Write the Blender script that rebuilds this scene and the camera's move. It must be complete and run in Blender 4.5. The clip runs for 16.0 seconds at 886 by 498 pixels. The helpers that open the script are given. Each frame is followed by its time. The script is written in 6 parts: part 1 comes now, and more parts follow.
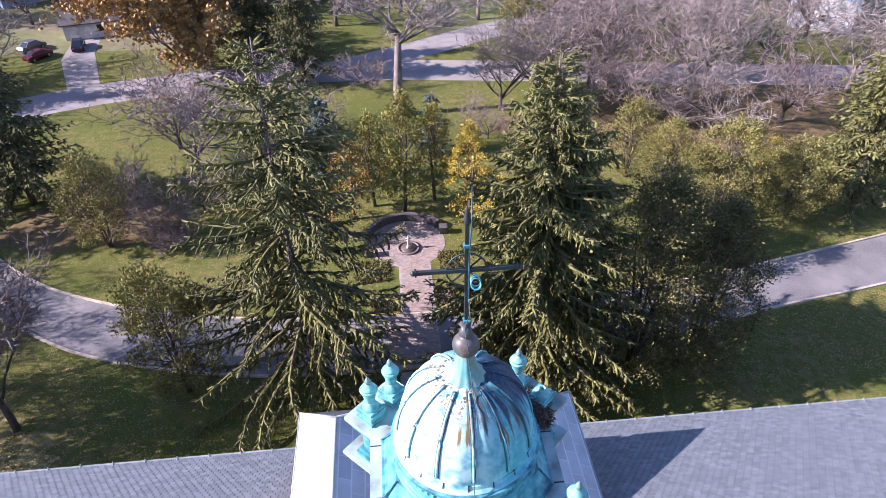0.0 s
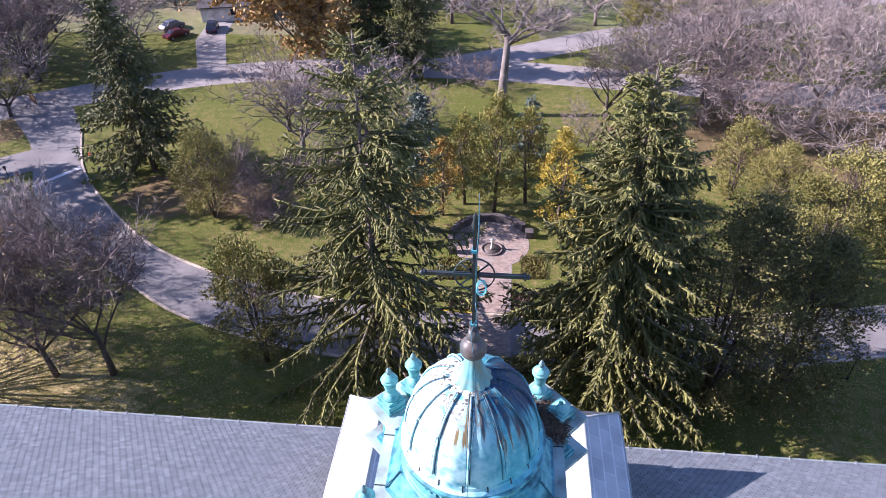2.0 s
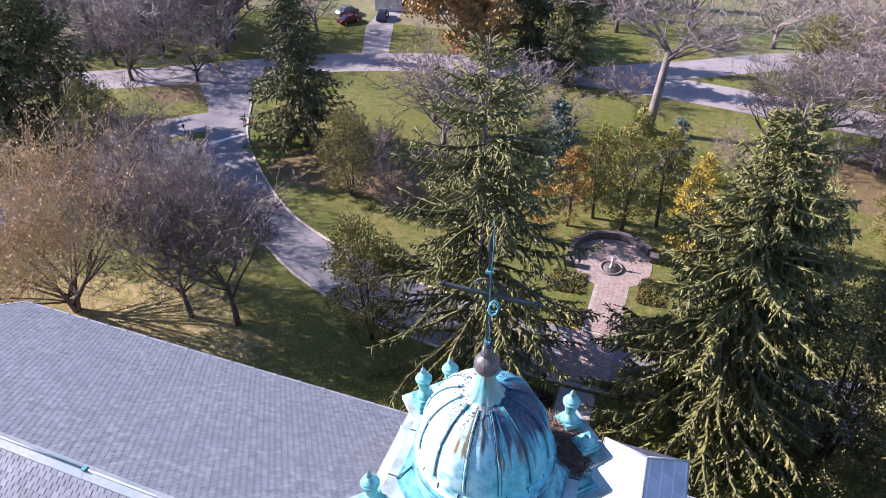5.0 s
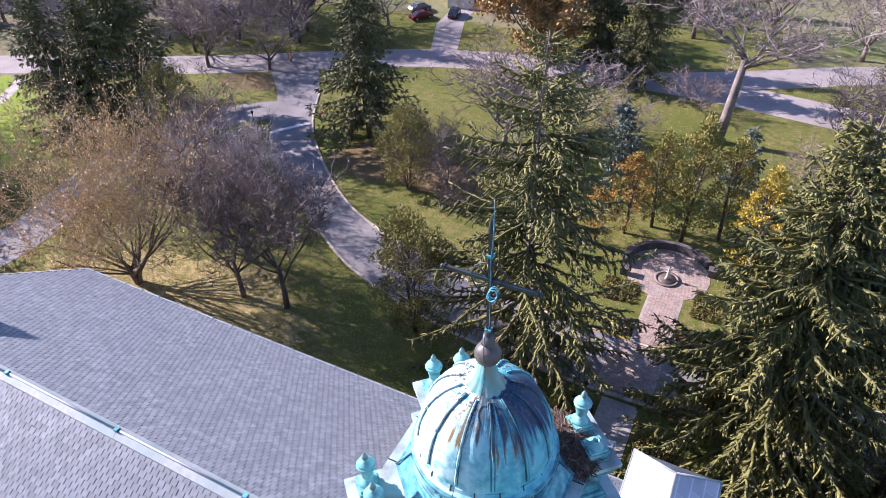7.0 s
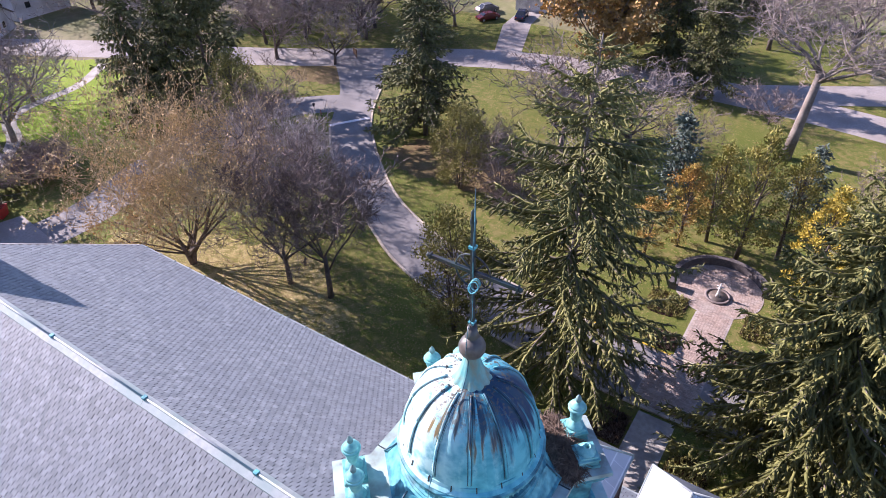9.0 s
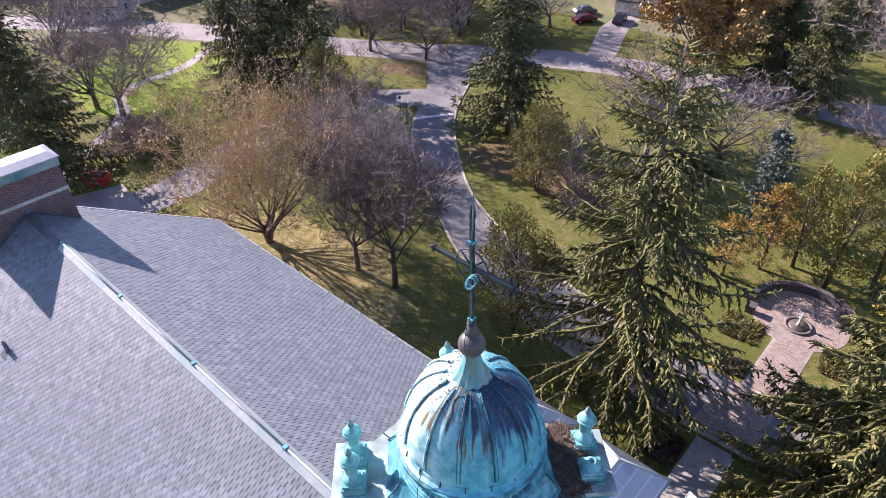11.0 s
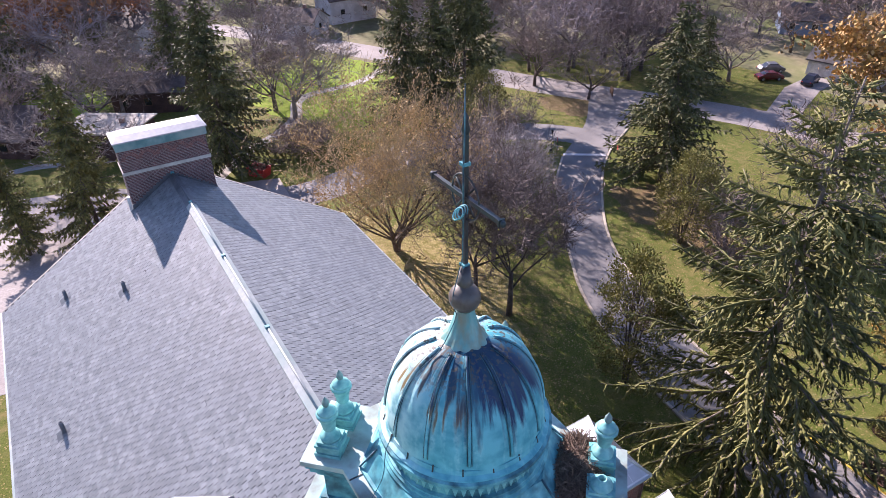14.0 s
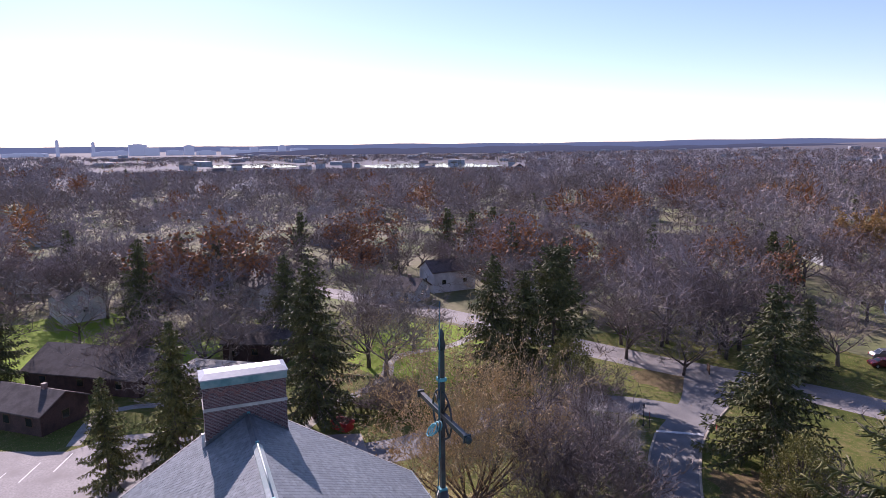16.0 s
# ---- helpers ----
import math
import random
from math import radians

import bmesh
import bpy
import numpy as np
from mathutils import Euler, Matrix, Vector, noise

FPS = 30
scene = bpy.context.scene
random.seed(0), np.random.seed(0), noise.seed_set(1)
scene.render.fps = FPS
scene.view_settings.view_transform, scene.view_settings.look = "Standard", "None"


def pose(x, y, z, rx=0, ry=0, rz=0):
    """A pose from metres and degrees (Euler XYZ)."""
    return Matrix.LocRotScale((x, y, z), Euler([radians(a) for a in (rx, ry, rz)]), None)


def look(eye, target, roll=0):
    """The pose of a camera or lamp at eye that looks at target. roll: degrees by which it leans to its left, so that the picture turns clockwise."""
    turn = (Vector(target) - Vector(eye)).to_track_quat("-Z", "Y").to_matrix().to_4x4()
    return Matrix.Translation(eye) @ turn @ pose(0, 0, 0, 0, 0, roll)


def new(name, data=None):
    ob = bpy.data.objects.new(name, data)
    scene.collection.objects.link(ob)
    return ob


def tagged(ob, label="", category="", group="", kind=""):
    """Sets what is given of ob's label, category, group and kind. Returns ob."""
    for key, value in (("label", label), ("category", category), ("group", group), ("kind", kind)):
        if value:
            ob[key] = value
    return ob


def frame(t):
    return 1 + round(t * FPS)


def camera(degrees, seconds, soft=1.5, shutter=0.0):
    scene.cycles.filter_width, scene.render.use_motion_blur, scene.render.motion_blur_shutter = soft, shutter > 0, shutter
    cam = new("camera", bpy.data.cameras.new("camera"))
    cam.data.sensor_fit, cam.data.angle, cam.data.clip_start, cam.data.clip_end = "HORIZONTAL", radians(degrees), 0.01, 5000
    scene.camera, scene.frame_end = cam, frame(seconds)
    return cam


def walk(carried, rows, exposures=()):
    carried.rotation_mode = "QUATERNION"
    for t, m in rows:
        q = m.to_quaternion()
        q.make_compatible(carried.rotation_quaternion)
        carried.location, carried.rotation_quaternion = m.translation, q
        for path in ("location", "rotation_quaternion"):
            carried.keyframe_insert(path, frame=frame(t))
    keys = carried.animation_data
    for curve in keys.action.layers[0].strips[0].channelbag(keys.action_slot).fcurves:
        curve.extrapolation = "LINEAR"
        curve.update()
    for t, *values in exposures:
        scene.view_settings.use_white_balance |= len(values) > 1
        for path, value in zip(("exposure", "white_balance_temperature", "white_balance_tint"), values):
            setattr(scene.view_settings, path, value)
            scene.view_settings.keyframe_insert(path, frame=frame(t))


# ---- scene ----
cam = camera(68.6, 16.0, 0.7)
PATH = [
    (0, (-1.023, -7.953, 39.713), (-0.894, -6.373, 38.493), -1.0),
    (0.5, (-0.62, -7.91, 39.776), (-0.584, -6.324, 38.557), -1.1),
    (1, (-0.29, -8.027, 39.824), (-0.338, -6.441, 38.606), -1.2),
    (1.5, (-0.006, -8.161, 39.843), (-0.122, -6.578, 38.627), -1.1),
    (2, (0.364, -8.116, 39.865), (0.195, -6.537, 38.649), -1.2),
    (2.5, (0.698, -8.079, 40.011), (0.476, -6.507, 38.795), -1.3),
    (3, (1.001, -8.037, 40.106), (0.701, -6.477, 38.891), -1.3),
    (3.5, (1.334, -7.987, 40.21), (0.963, -6.442, 38.995), -1.4),
    (4, (1.65, -7.872, 40.25), (1.203, -6.347, 39.036), -1.4),
    (4.5, (1.967, -7.889, 40.347), (1.449, -6.386, 39.133), -1.3),
    (6.8, (3.028, -7.542, 39.88), (2.297, -6.122, 38.675), -1.4),
    (7, (3.109, -7.461, 39.861), (2.362, -6.052, 38.654), -1.4),
    (7.5, (3.335, -7.328, 39.79), (2.552, -5.937, 38.585), -1.4),
    (8, (3.561, -7.194, 39.748), (2.74, -5.824, 38.544), -1.4),
    (8.5, (3.894, -7.083, 39.775), (3.03, -5.738, 38.573), -1.4),
    (9, (4.184, -6.976, 39.682), (3.283, -5.654, 38.482), -1.4),
    (9.2, (4.329, -6.991, 39.669), (3.411, -5.678, 38.472), -1.3),
    (11.3, (5.291, -6.01, 39.396), (4.168, -4.865, 38.201), -1.6),
    (11.5, (5.387, -5.927, 39.264), (4.247, -4.795, 38.071), -1.5),
    (12, (5.669, -5.693, 38.856), (4.488, -4.601, 37.667), -1.5),
    (12.5, (5.906, -5.377, 38.574), (4.675, -4.338, 37.388), -1.6),
    (13, (6.089, -5.011, 38.112), (4.805, -4.034, 36.929), -1.4),
    (13.5, (6.294, -4.641, 37.594), (4.957, -3.735, 36.415), -1.3),
    (14, (6.494, -4.308, 37.291), (5.055, -3.435, 36.21), -1.0),
    (14.5, (6.779, -3.982, 36.859), (5.109, -3.048, 36.276), -0.7),
    (14.7, (7.016, -3.917, 36.757), (5.302, -2.98, 36.325), -0.9),
    (15, (7.364, -3.705, 36.588), (5.603, -2.813, 36.269), -0.7),
    (15.5, (7.51, -3.501, 36.664), (5.716, -2.675, 36.343), -0.6),
    (16, (7.762, -3.184, 36.767), (5.939, -2.428, 36.446), -0.5),
]

EXPOSE = [(0.0, 1.26, 6150, 36), (9.2, 1.27, 6400, 35), (13.7, 1.12, 6700, 33), (14.4, 1.5, 6500, 36), (15.0, 1.5, 6350, 38), (15.5, 1.0, 6350, 38), (16.0, 0.58, 6350, 37)]
walk(cam, [(t, look(eye, target, roll)) for t, eye, target, roll in PATH], EXPOSE)

# ---- light ----
SUN_EL, SUN_AZ = 28.5, 182.0   # degrees; azimuth of the sun counter-clockwise from +x
world = bpy.data.worlds.new("world")
scene.world = world
world.use_nodes = True
wn = world.node_tree
sky = wn.nodes.new("ShaderNodeTexSky")
sky.sky_type, sky.sun_disc = "NISHITA", False
sky.sun_elevation = radians(SUN_EL)
sky.sun_rotation = radians(90.0 - SUN_AZ)
sky.air_density, sky.dust_density, sky.ozone_density = 0.85, 0.1, 3.0
wn.links.new(sky.outputs["Color"], wn.nodes["Background"].inputs["Color"])
wn.nodes["Background"].inputs["Strength"].default_value = 0.108
sun = new("sun", bpy.data.lights.new("sun", "SUN"))
sun.data.energy, sun.data.angle, sun.data.color = 5.0, radians(0.5), (1.0, 0.95, 0.88)
SUN_TO = Vector((math.cos(radians(SUN_EL)) * math.cos(radians(SUN_AZ)), math.cos(radians(SUN_EL)) * math.sin(radians(SUN_AZ)), math.sin(radians(SUN_EL))))
sun.matrix_world = look(SUN_TO * 200, (0, 0, 0))


# ---- materials ----
def surface(name, a, b, scale=4.0, rough=0.7, metal=0.0, bump=0.15, c=None, big=0.15, vary=0.0, coords="Object", spec=0.4, stretch=(1, 1, 1)):
    """A node material: colours a and b mixed by fine noise, c (or a darker a) by broad noise; vary: brightness change from piece to piece."""
    m = bpy.data.materials.new(name)
    m.use_nodes = True
    t = m.node_tree
    p = t.nodes["Principled BSDF"]
    co = t.nodes.new("ShaderNodeTexCoord")
    mp = t.nodes.new("ShaderNodeMapping")
    mp.inputs["Scale"].default_value = stretch
    t.links.new(co.outputs[coords], mp.inputs["Vector"])
    n1 = t.nodes.new("ShaderNodeTexNoise")
    n1.inputs["Scale"].default_value, n1.inputs["Detail"].default_value = scale, 6
    n2 = t.nodes.new("ShaderNodeTexNoise")
    n2.inputs["Scale"].default_value, n2.inputs["Detail"].default_value = scale * big, 4
    for n in (n1, n2):
        t.links.new(mp.outputs[0], n.inputs["Vector"])
    r1 = t.nodes.new("ShaderNodeValToRGB")
    r1.color_ramp.elements[0].position, r1.color_ramp.elements[1].position = 0.35, 0.65
    r1.color_ramp.elements[0].color, r1.color_ramp.elements[1].color = (*a, 1), (*b, 1)
    t.links.new(n1.outputs[0], r1.inputs[0])
    r2 = t.nodes.new("ShaderNodeValToRGB")
    r2.color_ramp.elements[0].position, r2.color_ramp.elements[1].position = 0.42, 0.68
    r2.color_ramp.elements[0].color, r2.color_ramp.elements[1].color = (0, 0, 0, 1), (1, 1, 1, 1)
    t.links.new(n2.outputs[0], r2.inputs[0])
    mix = t.nodes.new("ShaderNodeMixRGB")
    mix.inputs[2].default_value = (*(c or tuple(v * 0.7 for v in a)), 1)
    t.links.new(r2.outputs[0], mix.inputs[0])
    t.links.new(r1.outputs[0], mix.inputs[1])
    out = mix.outputs[0]
    if vary:
        geo, obi = t.nodes.new("ShaderNodeNewGeometry"), t.nodes.new("ShaderNodeObjectInfo")
        add = t.nodes.new("ShaderNodeMath")
        add.operation = "ADD"
        t.links.new(geo.outputs["Random Per Island"], add.inputs[0])
        t.links.new(obi.outputs["Random"], add.inputs[1])
        fr = t.nodes.new("ShaderNodeMath")
        fr.operation = "FRACT"
        t.links.new(add.outputs[0], fr.inputs[0])
        mr = t.nodes.new("ShaderNodeMapRange")
        mr.inputs["To Min"].default_value, mr.inputs["To Max"].default_value = 1 - vary, 1 + vary
        t.links.new(fr.outputs[0], mr.inputs["Value"])
        hs = t.nodes.new("ShaderNodeHueSaturation")
        t.links.new(mr.outputs[0], hs.inputs["Value"])
        t.links.new(out, hs.inputs["Color"])
        out = hs.outputs[0]
    t.links.new(out, p.inputs["Base Color"])
    p.inputs["Roughness"].default_value, p.inputs["Metallic"].default_value = rough, metal
    p.inputs["Specular IOR Level"].default_value = spec
    if bump:
        bp = t.nodes.new("ShaderNodeBump")
        bp.inputs["Strength"].default_value, bp.inputs["Distance"].default_value = bump, 0.05
        t.links.new(n1.outputs[0], bp.inputs["Height"])
        t.links.new(bp.outputs[0], p.inputs["Normal"])
    return m


def turf(name, dark, light, dry, leaf, leafy, dryness):
    """Mown grass: blades of two greens, broad dry patches, and fallen leaves as small spots that gather in drifts.
    leafy: share of spots that carry a leaf; dryness: where the dry patches begin (lower: more of them)."""
    m = bpy.data.materials.new(name)
    m.use_nodes = True
    t = m.node_tree
    p = t.nodes["Principled BSDF"]
    L = t.links.new
    co = t.nodes.new("ShaderNodeTexCoord")

    def noise_of(scale, detail, rough=0.5):
        n = t.nodes.new("ShaderNodeTexNoise")
        n.inputs["Scale"].default_value, n.inputs["Detail"].default_value, n.inputs["Roughness"].default_value = scale, detail, rough
        L(co.outputs["Object"], n.inputs["Vector"])
        return n.outputs[0]

    def ramp(v, a, b, lo=0.0, hi=1.0):
        r = t.nodes.new("ShaderNodeMapRange")
        r.clamp = True
        r.inputs["From Min"].default_value, r.inputs["From Max"].default_value = a, b
        r.inputs["To Min"].default_value, r.inputs["To Max"].default_value = lo, hi
        L(v, r.inputs["Value"])
        return r.outputs[0]

    def blend(a, fac, b):
        k = t.nodes.new("ShaderNodeMixRGB")
        L(fac, k.inputs[0])
        for i, c in ((1, a), (2, b)):
            if isinstance(c, tuple):
                k.inputs[i].default_value = (*c, 1)
            else:
                L(c, k.inputs[i])
        return k.outputs[0]

    def times(a, b):
        k = t.nodes.new("ShaderNodeMath")
        k.operation = "MULTIPLY"
        L(a, k.inputs[0])
        L(b, k.inputs[1])
        return k.outputs[0]

    blades, tuft, broad, drift = noise_of(9.0, 4, 0.7), noise_of(1.1, 5, 0.6), noise_of(0.075, 4), noise_of(0.22, 5, 0.6)
    c = blend(dark, ramp(blades, 0.36, 0.64), light)
    c = blend(c, times(ramp(tuft, 0.42, 0.66), ramp(broad, dryness - 0.1, dryness + 0.12)), dry)
    cells = t.nodes.new("ShaderNodeTexVoronoi")
    cells.inputs["Scale"].default_value = 5.5
    L(co.outputs["Object"], cells.inputs["Vector"])
    pick = t.nodes.new("ShaderNodeSeparateColor")
    L(cells.outputs["Color"], pick.inputs[0])
    spot = times(ramp(cells.outputs["Distance"], 0.42, 0.30), ramp(pick.outputs[0], 1 - leafy, 1 - leafy + 0.04))
    c = blend(c, times(spot, ramp(drift, 0.36, 0.52)), leaf)
    L(c, p.inputs["Base Color"])
    p.inputs["Roughness"].default_value, p.inputs["Specular IOR Level"].default_value = 0.95, 0.15
    b = t.nodes.new("ShaderNodeBump")
    b.inputs["Strength"].default_value, b.inputs["Distance"].default_value = 0.9, 0.09
    L(blades, b.inputs["Height"])
    L(b.outputs[0], p.inputs["Normal"])
    return m


